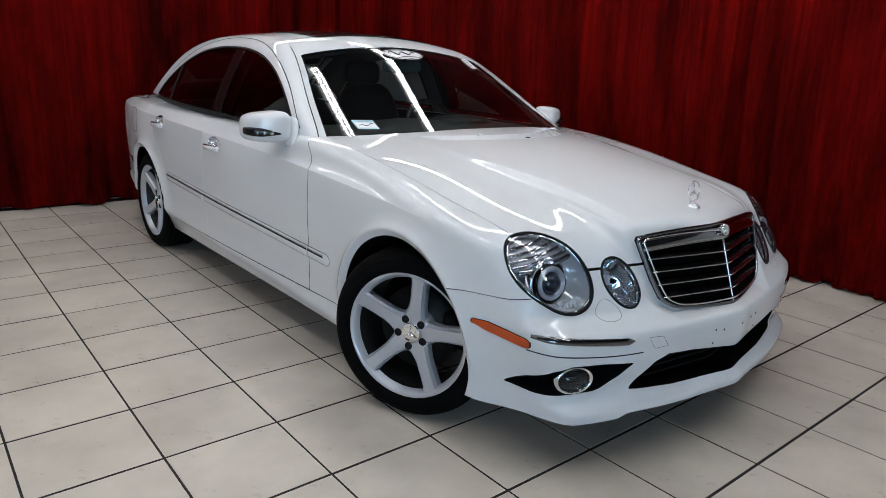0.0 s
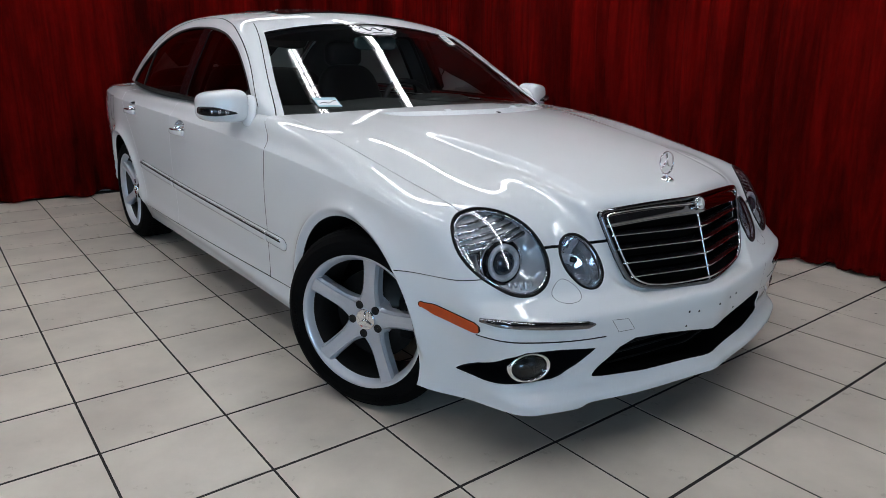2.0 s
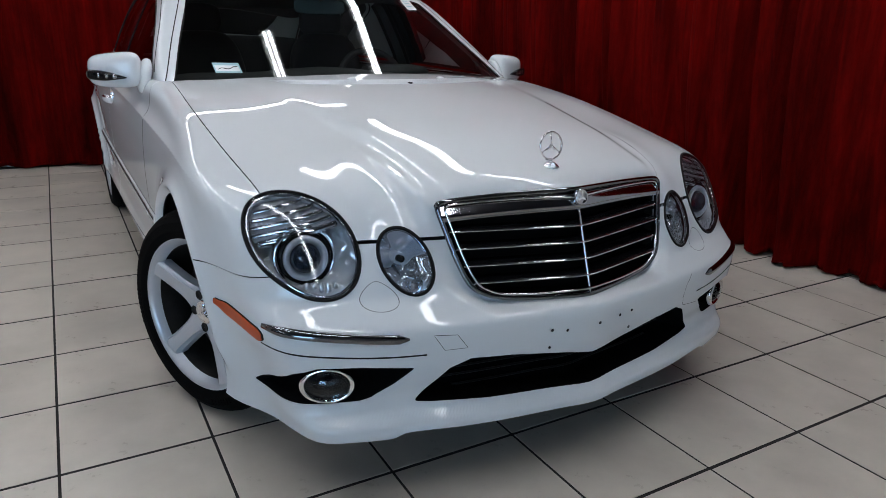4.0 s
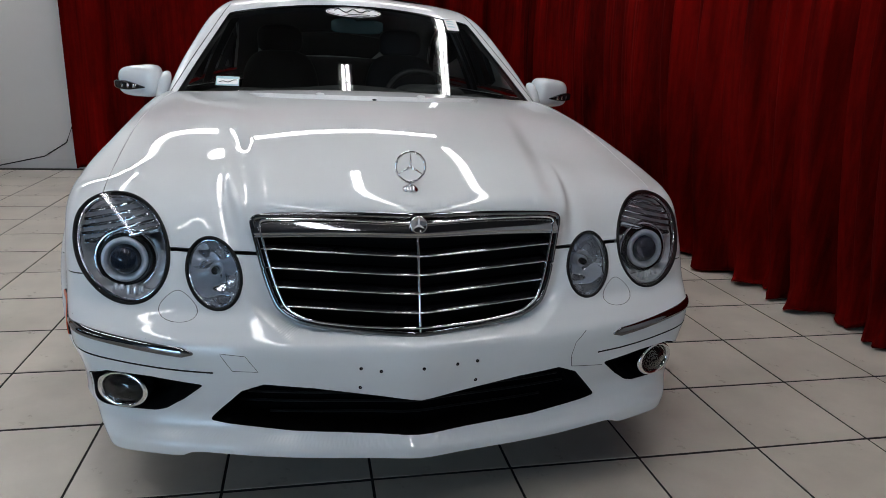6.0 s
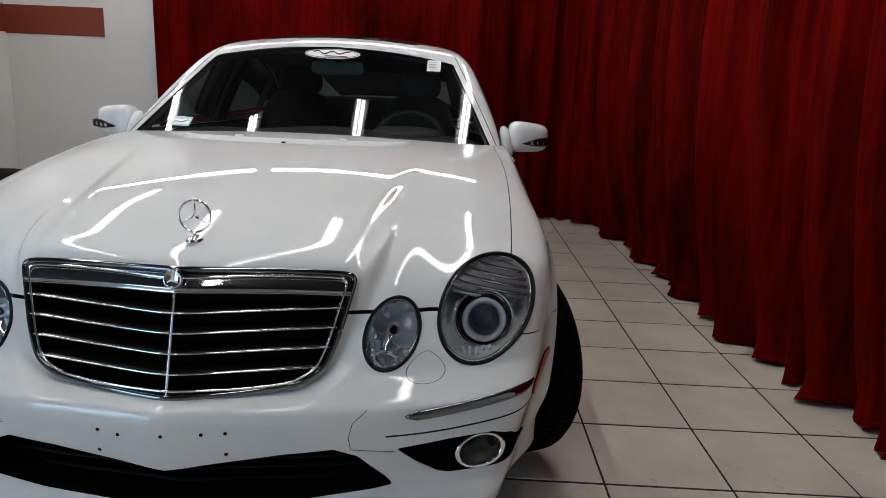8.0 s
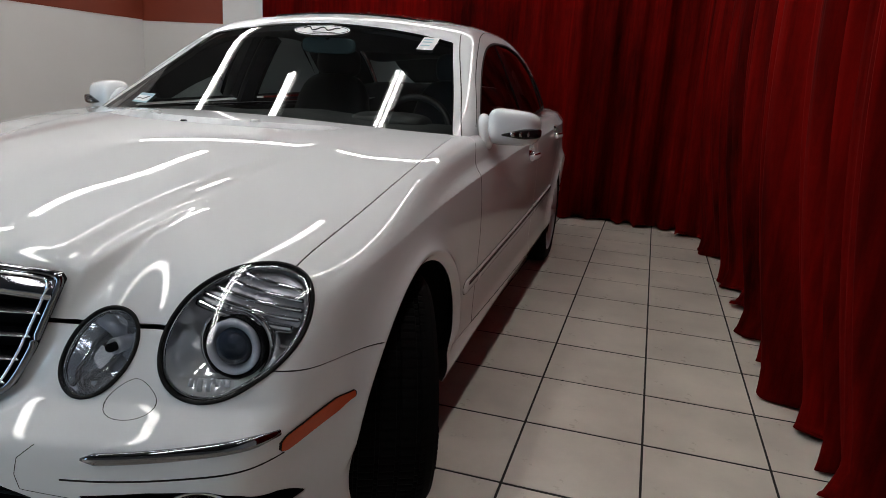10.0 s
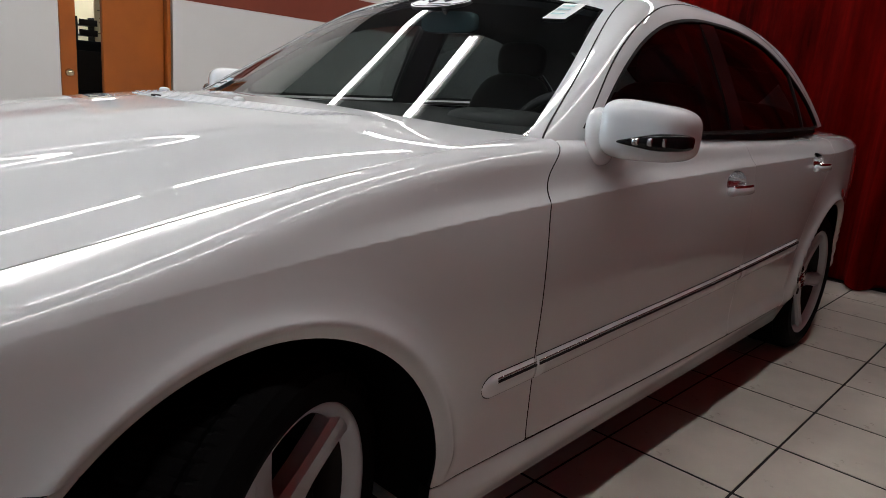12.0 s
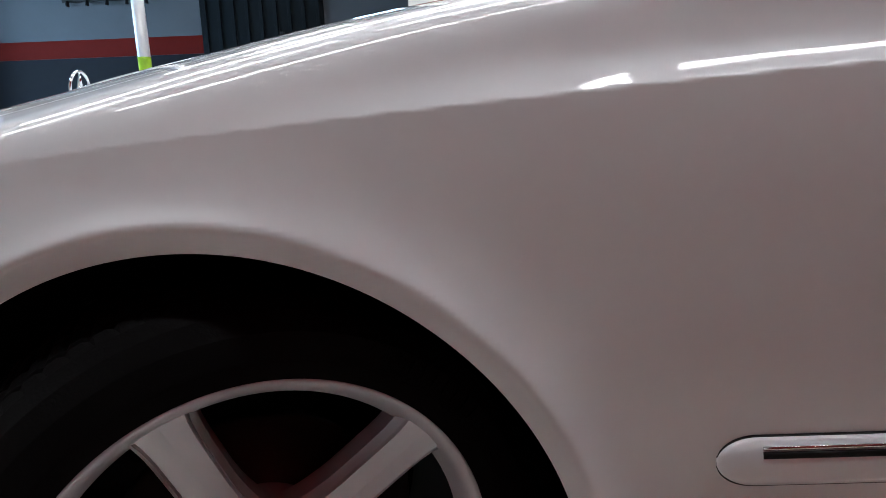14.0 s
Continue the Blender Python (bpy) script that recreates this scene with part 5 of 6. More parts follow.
decal("sticker_bar", [(-0.03, 1.3225), (0.075, 1.3225), (0.075, 1.3185), (-0.03, 1.3185)], M_INK, oval, 0.0035)
reg = decal("corner_sticker", [(-0.60, 0.995), (-0.505, 0.995), (-0.505, 1.03), (-0.60, 1.03)], M_PALEBLUE, CAR, 0.002, "pale sticker in the lower corner")
decal("sticker_field", [(-0.595, 1.0), (-0.51, 1.0), (-0.51, 1.02), (-0.595, 1.02)], M_STICKER, reg, 0.003)
k = np.linspace(0, 1, 12)
mesh_part("sticker_script", *tube(on_glass(-0.585 + 0.07 * k, 1.006 + 0.008 * k + 0.003 * np.sin(9 * k), 0.0038), 0.0016, False, 4), M_INK, reg)
insp = decal("inspection_sticker", [(0.455, 1.27), (0.52, 1.27), (0.52, 1.325), (0.455, 1.325)], M_STICKER, CAR, 0.002, "small white sticker in the upper corner")
for z0 in (1.312, 1.300, 1.285):
    decal("sticker_bar", [(0.463, z0), (0.50, z0), (0.50, z0 + 0.005), (0.463, z0 + 0.005)], M_PALEBLUE, insp, 0.003)
# wipers at the foot of the glass
for x0, x1 in ((0.48, -0.02), (0.02, -0.60)):
    xs = np.linspace(x0, x1, 14)
    P = on_glass(xs, 0.946 + 0.010 * np.abs(xs), 0.008)
    W = mesh_part("wiper", *tube(P, 0.006, False, 6), M_BLACK, CAR, "black wiper arm")
    mesh_part("wiper_blade", *tube(P + np.array((0, 0.010, 0.010)), 0.004, False, 6), M_SEAL_SHADE, W)


# ---------- the showroom ----------
M_WALL = mat("white_wall_paint", (0.62, 0.62, 0.615), 0.6, vary=0.05, scale=1.3, bump=0.15, bump_scale=60)
M_STRIPE = mat("brick_red_paint", (0.18, 0.030, 0.013), 0.5, vary=0.12, scale=4)
M_WOOD = mat("orange_brown_door", (0.34, 0.088, 0.011), 0.35, coat=0.2, vary=0.2, scale=5)
M_CEIL = mat("dark_ceiling", (0.05, 0.05, 0.055), 0.9, vary=0.05, scale=2)
M_GROUT = mat("dark_grout", (0.014, 0.012, 0.011), 0.9, vary=0.3, scale=30, bump=0.3)
M_TUBE = emit("lit_fluorescent_tube", (0.985, 0.985, 1.0), TUBE_POWER)
M_FIX = mat("white_enamel", (0.75, 0.75, 0.75), 0.4, vary=0.03)
M_GATE = mat("dark_teal_gate", (0.004, 0.007, 0.009), 0.6, spec=0.08, vary=0.3, scale=6)
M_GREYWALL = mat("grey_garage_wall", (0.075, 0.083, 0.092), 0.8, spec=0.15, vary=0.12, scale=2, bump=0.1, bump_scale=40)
M_FRONTWALL = mat("dim_grey_wall", (0.46, 0.48, 0.51), 0.7, vary=0.12, scale=2)
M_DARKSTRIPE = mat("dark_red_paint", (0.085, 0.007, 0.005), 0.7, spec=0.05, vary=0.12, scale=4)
M_LIME = mat("lime_green_paint", (0.30, 0.52, 0.02), 0.5, vary=0.1, scale=8)
M_REDMETAL = mat("red_tool_paint", (0.45, 0.02, 0.02), 0.35, coat=0.4, vary=0.1)
M_BRASS = mat("brushed_brass", (0.65, 0.55, 0.38), 0.25, 1.0)

# glazed floor tiles
def tile_mat():
    m = mat("glazed_floor_tile", (0.64, 0.585, 0.51), 0.30, spec=0.4, vary=0.08, scale=9, bump=0.14, bump_scale=25, rough_vary=0.10)
    nt = m.node_tree
    b = nt.nodes["Principled BSDF"]
    src = b.inputs["Base Color"].links[0].from_socket
    oi = nt.nodes.new("ShaderNodeObjectInfo")
    mr = nt.nodes.new("ShaderNodeMapRange")
    mr.inputs[3].default_value, mr.inputs[4].default_value = 0.95, 1.04
    nt.links.new(oi.outputs["Random"], mr.inputs[0])
    geo = nt.nodes.new("ShaderNodeNewGeometry")
    sp = nt.nodes.new("ShaderNodeTexNoise")
    sp.inputs["Scale"].default_value = 2.2
    sp.inputs["Detail"].default_value = 8
    nt.links.new(geo.outputs["Position"], sp.inputs["Vector"])
    sr = nt.nodes.new("ShaderNodeMapRange")
    sr.inputs[1].default_value, sr.inputs[2].default_value, sr.inputs[3].default_value, sr.inputs[4].default_value = 0.34, 0.72, 1.07, 0.78
    nt.links.new(sp.outputs["Fac"], sr.inputs[0])
    sc = nt.nodes.new("ShaderNodeTexNoise")
    sc.inputs["Scale"].default_value = 9
    sc.inputs["Detail"].default_value = 10
    sc.inputs["Roughness"].default_value = 0.8
    nt.links.new(geo.outputs["Position"], sc.inputs["Vector"])
    st = nt.nodes.new("ShaderNodeMapRange")
    st.inputs[1].default_value, st.inputs[2].default_value, st.inputs[3].default_value, st.inputs[4].default_value = 0.62, 0.78, 1.0, 0.5
    nt.links.new(sc.outputs["Fac"], st.inputs[0])
    vo = nt.nodes.new("ShaderNodeTexVoronoi")
    vo.inputs["Scale"].default_value = 2.6
    nt.links.new(geo.outputs["Position"], vo.inputs["Vector"])
    vr = nt.nodes.new("ShaderNodeMapRange")
    vr.inputs[1].default_value, vr.inputs[2].default_value, vr.inputs[3].default_value, vr.inputs[4].default_value = 0.010, 0.022, 0.25, 1.0
    nt.links.new(vo.outputs["Distance"], vr.inputs[0])
    m1, m2, m3 = (nt.nodes.new("ShaderNodeMath") for _ in range(3))
    for q in (m1, m2, m3):
        q.operation = "MULTIPLY"
    nt.links.new(mr.outputs[0], m1.inputs[0])
    nt.links.new(sr.outputs[0], m1.inputs[1])
    nt.links.new(m1.outputs[0], m2.inputs[0])
    nt.links.new(st.outputs[0], m2.inputs[1])
    mx = nt.nodes.new("ShaderNodeMix")
    mx.data_type, mx.blend_type = "RGBA", "MULTIPLY"
    mx.inputs[0].default_value = 1.0
    nt.links.new(src, mx.inputs[6])
    nt.links.new(m2.outputs[0], m3.inputs[0])
    nt.links.new(vr.outputs[0], m3.inputs[1])
    nt.links.new(m3.outputs[0], mx.inputs[7])
    nt.links.new(mx.outputs[2], b.inputs["Base Color"])
    return m


M_TILE = tile_mat()

FLOOR = tagged(part("floor", box_bm(-2.9, -0.85, -0.0517, 12.6, 13.7, 0.10), M_GROUT), "dark grouted screed under pale glazed floor tiles", "floor", kind="structure")

# walls: behind the curtain, side wall with the office door, garage beyond
WX = -3.85
def wall(name, x0, x1, y0, y1, z0=0.0, z1=CEIL, material=None, label="white painted plaster wall"):
    return tagged(part(name, box_bm((x0 + x1) / 2, (y0 + y1) / 2, (z0 + z1) / 2, x1 - x0, y1 - y0, z1 - z0), material or M_WALL), label, "wall", kind="structure")


wall("wall_back", WX - 0.15, 2.75, 4.70, 4.85)
wall("wall_side_a", WX - 0.15, WX, 2.105, 4.70)
wall("wall_side_b", WX - 0.15, WX, -0.25, 1.262)
wall("wall_over_door", WX - 0.15, WX, 1.262, 2.105, 2.08, CEIL)
wall("wall_curtain_side", 2.60, 2.75, -7.4, 4.70)
# high windows out of view, added for bright rectangles mirrored in the hood
W1, W2, WZ0, WZ1 = (-1.70, -0.86), (-0.66, -0.20), 2.58, 3.03
GL = "grey painted garage wall with high windows"
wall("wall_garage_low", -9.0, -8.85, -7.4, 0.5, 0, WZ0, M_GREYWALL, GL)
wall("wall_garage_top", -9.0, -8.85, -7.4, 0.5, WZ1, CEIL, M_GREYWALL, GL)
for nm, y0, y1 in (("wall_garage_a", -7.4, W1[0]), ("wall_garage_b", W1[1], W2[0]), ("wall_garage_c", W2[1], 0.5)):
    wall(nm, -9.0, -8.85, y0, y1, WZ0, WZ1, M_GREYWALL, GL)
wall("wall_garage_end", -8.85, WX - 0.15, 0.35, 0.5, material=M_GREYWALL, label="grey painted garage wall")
# unseen front walls, added; their grey sets chrome reflections and bounce light
wall("wall_front_a", -9.0, -8.2, -7.55, -7.4, material=M_FRONTWALL, label="dim grey wall")
wall("wall_front_b", -4.3, 2.75, -7.55, -7.4, material=M_FRONTWALL, label="dim grey wall")
wall("wall_front_over", -8.2, -4.3, -7.55, -7.4, 2.75, CEIL, M_FRONTWALL, label="dim grey wall")
M_CREAM = mat("cream_wall_paint", (0.74, 0.68, 0.47), 0.6, vary=0.06, scale=2)
wall("wall_office_back", -6.3, -6.2, 0.5, 4.85, material=M_CREAM, label="cream painted office wall")
wall("wall_office_end", -6.2, WX - 0.15, 4.70, 4.85)
tagged(part("ceiling", box_bm(-2.9, -0.85, CEIL + 0.05, 12.6, 13.7, 0.10), M_CEIL), "plain dark painted ceiling", "ceiling", kind="structure")
# painted band along the walls
def stripe(name, x0, x1, y0, y1, z0, z1, material=None):
    return tagged(part(name, box_bm((x0 + x1) / 2, (y0 + y1) / 2, (z0 + z1) / 2, x1 - x0, y1 - y0, z1 - z0), material or M_STRIPE), "brick-red painted band with ragged edges on a white wall", "trim", kind="structure")


stripe("trim_back", WX, -2.87, 4.694, 4.70, 1.57, 1.84)
stripe("trim_side_a", WX, WX + 0.006, 2.20, 4.694, 1.58, 1.84)
stripe("trim_side_b", WX, WX + 0.006, -0.24, 1.20, 1.60, 1.87)

# ceiling lights: long twin-tube battens
def light(x, y, along_x=False, length=2.4):
    L = thing("ceiling_light", "lit twin-tube fluorescent batten under the ceiling", "ceiling light", "ceiling lights", at=pose(x, y, CEIL - 0.06, 0, 0, 90 if along_x else 0))
    part("batten", box_bm(0, 0, 0.035, 0.15, length, 0.05, 0.008), M_FIX, L)
    for k in (-0.025, 0.025):
        mesh_part("tube", *tube([(k, -length / 2 + 0.03, -0.012), (k, 0, -0.012), (k, length / 2 - 0.03, -0.012)], 0.019, False, 12), M_TUBE, L, "glowing tube")
    return L


for lx, ly in ((-2.25, 2.15), (-1.12, 0.75), (0.03, 0.72), (1.15, 2.05)):
    light(lx, ly)
for lx, ly in ((-2.25, -0.45), (-1.12, -1.80), (0.03, -1.83), (1.15, -0.50)):
    light(lx, ly)
for lx in (-2.52, 0.03):
    light(lx, 4.05, True)
light(-5.8, -2.5)
# unseen batten added to brighten the office behind the door gap
light(-5.0, 2.6)

# curtains
def velvet():
    m = mat("red_velvet", (0.082, 0.0011, 0.0007), 0.9, spec=0.03, vary=0.3, scale=3, sheen=0.04)
    b = m.node_tree.nodes["Principled BSDF"]
    b.inputs["Sheen Tint"].default_value = (0.62, 0.006, 0.004, 1)
    b.inputs["Sheen Roughness"].default_value = 0.42
    nt = m.node_tree
    src = b.inputs["Base Color"].links[0].from_socket
    tc = nt.nodes.new("ShaderNodeTexCoord")
    mp = nt.nodes.new("ShaderNodeMapping")
    mp.inputs["Scale"].default_value = (34, 34, 0.5)
    nt.links.new(tc.outputs["Object"], mp.inputs["Vector"])
    nz = nt.nodes.new("ShaderNodeTexNoise")
    nz.inputs["Scale"].default_value = 1.0
    nz.inputs["Detail"].default_value = 5
    nt.links.new(mp.outputs[0], nz.inputs["Vector"])
    mr = nt.nodes.new("ShaderNodeMapRange")
    mr.inputs[1].default_value, mr.inputs[2].default_value, mr.inputs[3].default_value, mr.inputs[4].default_value = 0.3, 0.7, 0.72, 1.2
    nt.links.new(nz.outputs["Fac"], mr.inputs[0])
    mx = nt.nodes.new("ShaderNodeMix")
    mx.data_type, mx.blend_type = "RGBA", "MULTIPLY"
    mx.inputs[0].default_value = 1.0
    nt.links.new(src, mx.inputs[6])
    nt.links.new(mr.outputs[0], mx.inputs[7])
    nt.links.new(mx.outputs[2], b.inputs["Base Color"])
    # crushed pile: broad uneven patches, contrast raised to paint in fold shading
    mp2 = nt.nodes.new("ShaderNodeMapping")
    mp2.inputs["Scale"].default_value = (3.2, 3.2, 0.55)
    nt.links.new(tc.outputs["Object"], mp2.inputs["Vector"])
    n2 = nt.nodes.new("ShaderNodeTexNoise")
    n2.inputs["Scale"].default_value = 1.0
    n2.inputs["Detail"].default_value = 7
    n2.inputs["Roughness"].default_value = 0.7
    nt.links.new(mp2.outputs[0], n2.inputs["Vector"])
    m2 = nt.nodes.new("ShaderNodeMapRange")
    m2.inputs[1].default_value, m2.inputs[2].default_value, m2.inputs[3].default_value, m2.inputs[4].default_value = 0.34, 0.68, 0.30, 1.8
    nt.links.new(n2.outputs["Fac"], m2.inputs[0])
    mx2 = nt.nodes.new("ShaderNodeMix")
    mx2.data_type, mx2.blend_type = "RGBA", "MULTIPLY"
    mx2.inputs[0].default_value = 1.0
    nt.links.new(mx.outputs[2], mx2.inputs[6])
    nt.links.new(m2.outputs[0], mx2.inputs[7])
    nt.links.new(mx2.outputs[2], b.inputs["Base Color"])
    bp = nt.nodes.new("ShaderNodeBump")
    bp.inputs["Strength"].default_value = 0.35
    bp.inputs["Distance"].default_value = 0.01
    nt.links.new(nz.outputs["Fac"], bp.inputs["Height"])
    nt.links.new(bp.outputs[0], b.inputs["Normal"])
    return m


M_VELVET = velvet()


def curtain(name, label, path, seed, fine=1.0, belly=0.0, lean=0.0, hem=0.0):
    rnd = random.Random(seed)
    P = np.array(path, float)
    seg = np.linalg.norm(np.diff(P, axis=0), axis=1)
    cum = np.concatenate([[0], np.cumsum(seg)])
    n = int(cum[-1] / 0.011)
    s = np.linspace(0, cum[-1], n)
    sm = lambda a: np.convolve(np.pad(a, 25, mode="reflect", reflect_type="odd"), np.ones(51) / 51, "valid")
    X, Y = sm(np.interp(s, cum, P[:, 0])), sm(np.interp(s, cum, P[:, 1]))
    T = np.stack([np.gradient(X), np.gradient(Y)], 1)
    T /= np.linalg.norm(T, axis=1)[:, None]
    N = np.stack([-T[:, 1], T[:, 0]], 1)
    # irregular folds: fine gathers above, fewer and deeper folds below
    ph = np.cumsum(np.array([0.011 * 2 * math.pi / (0.15 + 0.06 * math.sin(0.9 * q + rnd.random() * 0.4) + 0.02 * math.sin(3.1 * q)) for q in s]))
    ph2 = ph * 0.5 + 1.3 * np.sin(s * 1.7)
    amp = 0.75 + 0.35 * np.sin(s * 2.3 + 1) + 0.25 * np.sin(s * 5.1)
    # uneven hem: lobes of cloth pushed out over the floor, each with one steep flank
    lobes, q = np.zeros(n), 0.1
    while q < cum[-1]:
        ds = s - q
        w = 0.05 + 0.13 * rnd.random()
        lobes = np.maximum(lobes, hem * (0.25 + rnd.random()) * np.where(ds < 0, np.exp(ds / w), np.exp(-ds / (0.12 * w))))
        q += 0.10 + 0.24 * rnd.random()
    lobes = np.convolve(np.pad(lobes, 1, mode="edge"), [0.25, 0.5, 0.25], "valid")
    rows = np.concatenate([[0.0, 0.012, 0.03, 0.06], np.linspace(0.12, 2.95, 26)])
    V, F = [], []
    for z in rows:
        k = 1 - z / 3.0
        a = fine * (0.013 + 0.004 * k) * amp * np.sin(ph + 0.35 * k * np.sin(s * 3)) + (0.014 + 0.050 * k**1.3) * amp * np.sin(ph2 + 0.3 * k)
        a = a + (0.010 + 0.030 * k) * np.sin(ph * 0.23 + 1.1 * np.sin(s * 0.9)) + 0.005 * fine * np.sin(ph * 2.1 + 0.5)
        a = a - belly * math.sin(math.pi * min(z, 2.4) / 2.4) - lean * z / 2.95 - lobes * max(0.0, 1 - z / 0.13)
        flare = 0.05 * max(0, 1 - z / 0.25) ** 2
        zz = np.full(n, z)
        if z < 0.02:
            zz = 0.008 + 0.010 * (1 + np.sin(ph2 * 1.5)) + z
        Q = np.stack([X + N[:, 0] * (a + flare * np.sign(np.sin(ph2)) * 0.4), Y + N[:, 1] * (a + flare * np.sign(np.sin(ph2)) * 0.4), zz], 1)
        V.append(Q)
    m = len(rows)
    F = []
    i, j = np.meshgrid(np.arange(m - 1), np.arange(n - 1), indexing="ij")
    a = (i * n + j).ravel()
    F = np.stack([a, a + 1, a + n + 1, a + n], 1).tolist()
    ob = mesh_part(name, np.concatenate(V), F, M_VELVET)
    md = ob.modifiers.new("thickness", "SOLIDIFY")
    md.thickness = 0.004
    tagged(ob, label, "curtain", "showroom curtains")
    return ob


curtain("curtain", "deep red pleated velvet curtain hanging behind the car", [(-2.30, 4.50), (-1.0, 4.53), (0.6, 4.52), (1.5, 4.45), (1.85, 4.30), (2.05, 4.0)], 3, 0.45)
curtain("curtain", "deep red pleated velvet curtain hanging beside the car", [(1.97, 4.16), (2.06, 3.9), (2.10, 2.8), (2.13, 1.5), (2.13, 0.8), (2.22, 0.2), (2.30, -0.5), (2.32, -1.25)], 8, 1.6, 0.12, 0.22, 0.10)
for x0, y0, x1, y1 in ((-2.3, 4.5, 2.0, 4.5), (2.2, 4.0, 2.34, -1.3)):
    tagged(mesh_part("curtain_rail", *tube([(x0, y0, 3.0), ((x0 + x1) / 2, (y0 + y1) / 2, 3.0), (x1, y1, 3.0)], 0.02, False, 10), M_GATE), "dark steel curtain rail below the ceiling", "curtain rail")

# office door, half open leaf beside a gap
D = thing("door", "orange-brown wooden office door standing ajar in a white wall", "door", at=pose(WX, 1.262, 0))
for nm, y0, y1, z0, z1 in (("jamb", 0.0, 0.11, 0, 2.08), ("jamb", 0.79, 0.82, 0, 2.08), ("lintel", 0.11, 0.79, 2.03, 2.08)):
    part(nm, box_bm(-0.07, (y0 + y1) / 2, (z0 + z1) / 2, 0.17, y1 - y0 - 0.002, z1 - z0, 0.004), M_WOOD, D)
leaf = part("leaf", box_bm(-0.06, 0.55, 1.005, 0.045, 0.47, 2.01, 0.004), M_WOOD, D, "plain wooden door leaf")
mesh_part("knob", *blob(0.04, 0.050, 0.95, 0.028, 0.028, 0.028, 1, 1, 20, 12), M_BRASS, D, "satin metal door knob")
mesh_part("knob_rose", *tube([(0.014, 0.050, 0.95), (0.03, 0.050, 0.95)], [0.03, 0.014], False, 16), M_BRASS, D)
cab = thing("office_shelf", "dark office shelf seen through the door gap", "shelf", at=pose(WX - 1.1, 1.95, 0))
part("carcass", box_bm(0, 0, 0.605, 0.35, 1.1, 1.21, 0.006), M_GATE, cab)
for k in range(3):
    part("drawer_front", box_bm(0.18, 0, 0.22 + 0.37 * k, 0.016, 1.02, 0.33, 0.004), M_BLACK, cab)
board = thing("notice_board", "pale yellow notice with lines of print standing on a dark shelf", "notice", at=pose(WX - 0.98, 1.97, 1.212))
part("sheet", box_bm(0, 0, 0.18, 0.012, 0.20, 0.36, 0.002), mat("pale_yellow_paper", (0.72, 0.66, 0.44), 0.7, vary=0.05, scale=12), board)
for k in range(7):
    part("print_bar", box_bm(0.0072, -0.005 + 0.008 * (k % 2), 0.07 + 0.032 * k, 0.0012, 0.14 - 0.03 * (k % 3), 0.006), M_INK, board)
tray = thing("letter_tray", "black two-tier letter tray on a dark office shelf", "letter tray", at=pose(WX - 1.06, 1.81, 1.21))
for k in range(2):
    part("tray_base", box_bm(0, 0, 0.045 + 0.085 * k, 0.22, 0.15, 0.008, 0.002), M_BLACK, tray)
    part("tray_front", box_bm(0.105, 0, 0.070 + 0.085 * k, 0.008, 0.15, 0.045, 0.002), M_BLACK, tray)
    part("paper", box_bm(0, 0, 0.057 + 0.085 * k, 0.20, 0.13, 0.012, 0.001), M_STICKER, tray, "stack of white paper")
for sy in (-0.072, 0.072):
    part("tray_side", box_bm(-0.02, sy, 0.10, 0.16, 0.006, 0.20, 0.002), M_BLACK, tray)
wc = thing("wall_cabinet", "grey wall cabinet with a lit tube under it in the office", "cabinet", at=pose(-6.2, 2.3, 1.80))
part("carcass", box_bm(0.16, 0, 0.30, 0.32, 2.2, 0.60, 0.006), M_GREYWALL, wc)
for k in range(4):
    part("cabinet_door", box_bm(0.328, -0.82 + 0.547 * k, 0.30, 0.016, 0.53, 0.58, 0.004), M_GREYWALL, wc)
mesh_part("tube", *tube([(0.26, -0.9, -0.03), (0.26, 0, -0.03), (0.26, 0.9, -0.03)], 0.02, False, 12), M_TUBE, wc, "glowing tube under the cabinet")
# skirting and shadow joint at the wall's foot
for nm, a in (("baseboard_back", (WX, -2.2, 4.688, 4.70)), ("baseboard_side", (WX, WX + 0.012, 2.2, 4.688))):
    tagged(part(nm, box_bm((a[0] + a[1]) / 2, (a[2] + a[3]) / 2, 0.04, a[1] - a[0], a[3] - a[2], 0.08, 0.002), M_WALL), "white skirting board", "baseboard", kind="structure")
# black roll and cable near the back corner
R = thing("rubber_roll", "black rolled rubber mat lying at the foot of the white wall", "rolled mat", at=pose(-3.35, 4.05, 0.16))
mesh_part("roll", *(lambda v, f: (np.array(v), f))(*lathe([(0.02, -0.3), (0.16, -0.3), (0.16, 0.3), (0.02, 0.3)], 32)), M_BLACK, R)
tagged(mesh_part("cable", *tube([(-3.4, 4.66, 0.02), (-3.0, 4.655, 0.03), (-2.6, 4.655, 0.12), (-2.4, 4.66, 0.25), (-2.33, 4.66, 0.42)], 0.006, False, 6), M_BLACK), "black cable running along the wall's foot", "cable")

# garage corner
G = thing("roller_gate", "dark teal steel gate with ribs in the garage wall", "gate", at=pose(-8.82, -2.865, 0))
part("panel", box_bm(0, 0, 1.3, 0.05, 1.83, 2.6, 0.004), M_GATE, G)
for k in range(9):
    part("rib", box_bm(0.035, -0.84 + 0.21 * k, 1.3, 0.03, 0.05, 2.55, 0.004), M_GATE, G)
part("hook_bar", box_bm(0.08, 0.3, 1.75, 0.05, 0.06, 0.3, 0.01), M_BLACK, G)
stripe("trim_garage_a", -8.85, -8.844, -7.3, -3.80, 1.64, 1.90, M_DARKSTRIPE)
M_LOWPAINT = mat("charcoal_wall_paint", (0.008, 0.009, 0.012), 0.7, spec=0.1, vary=0.25, scale=3)
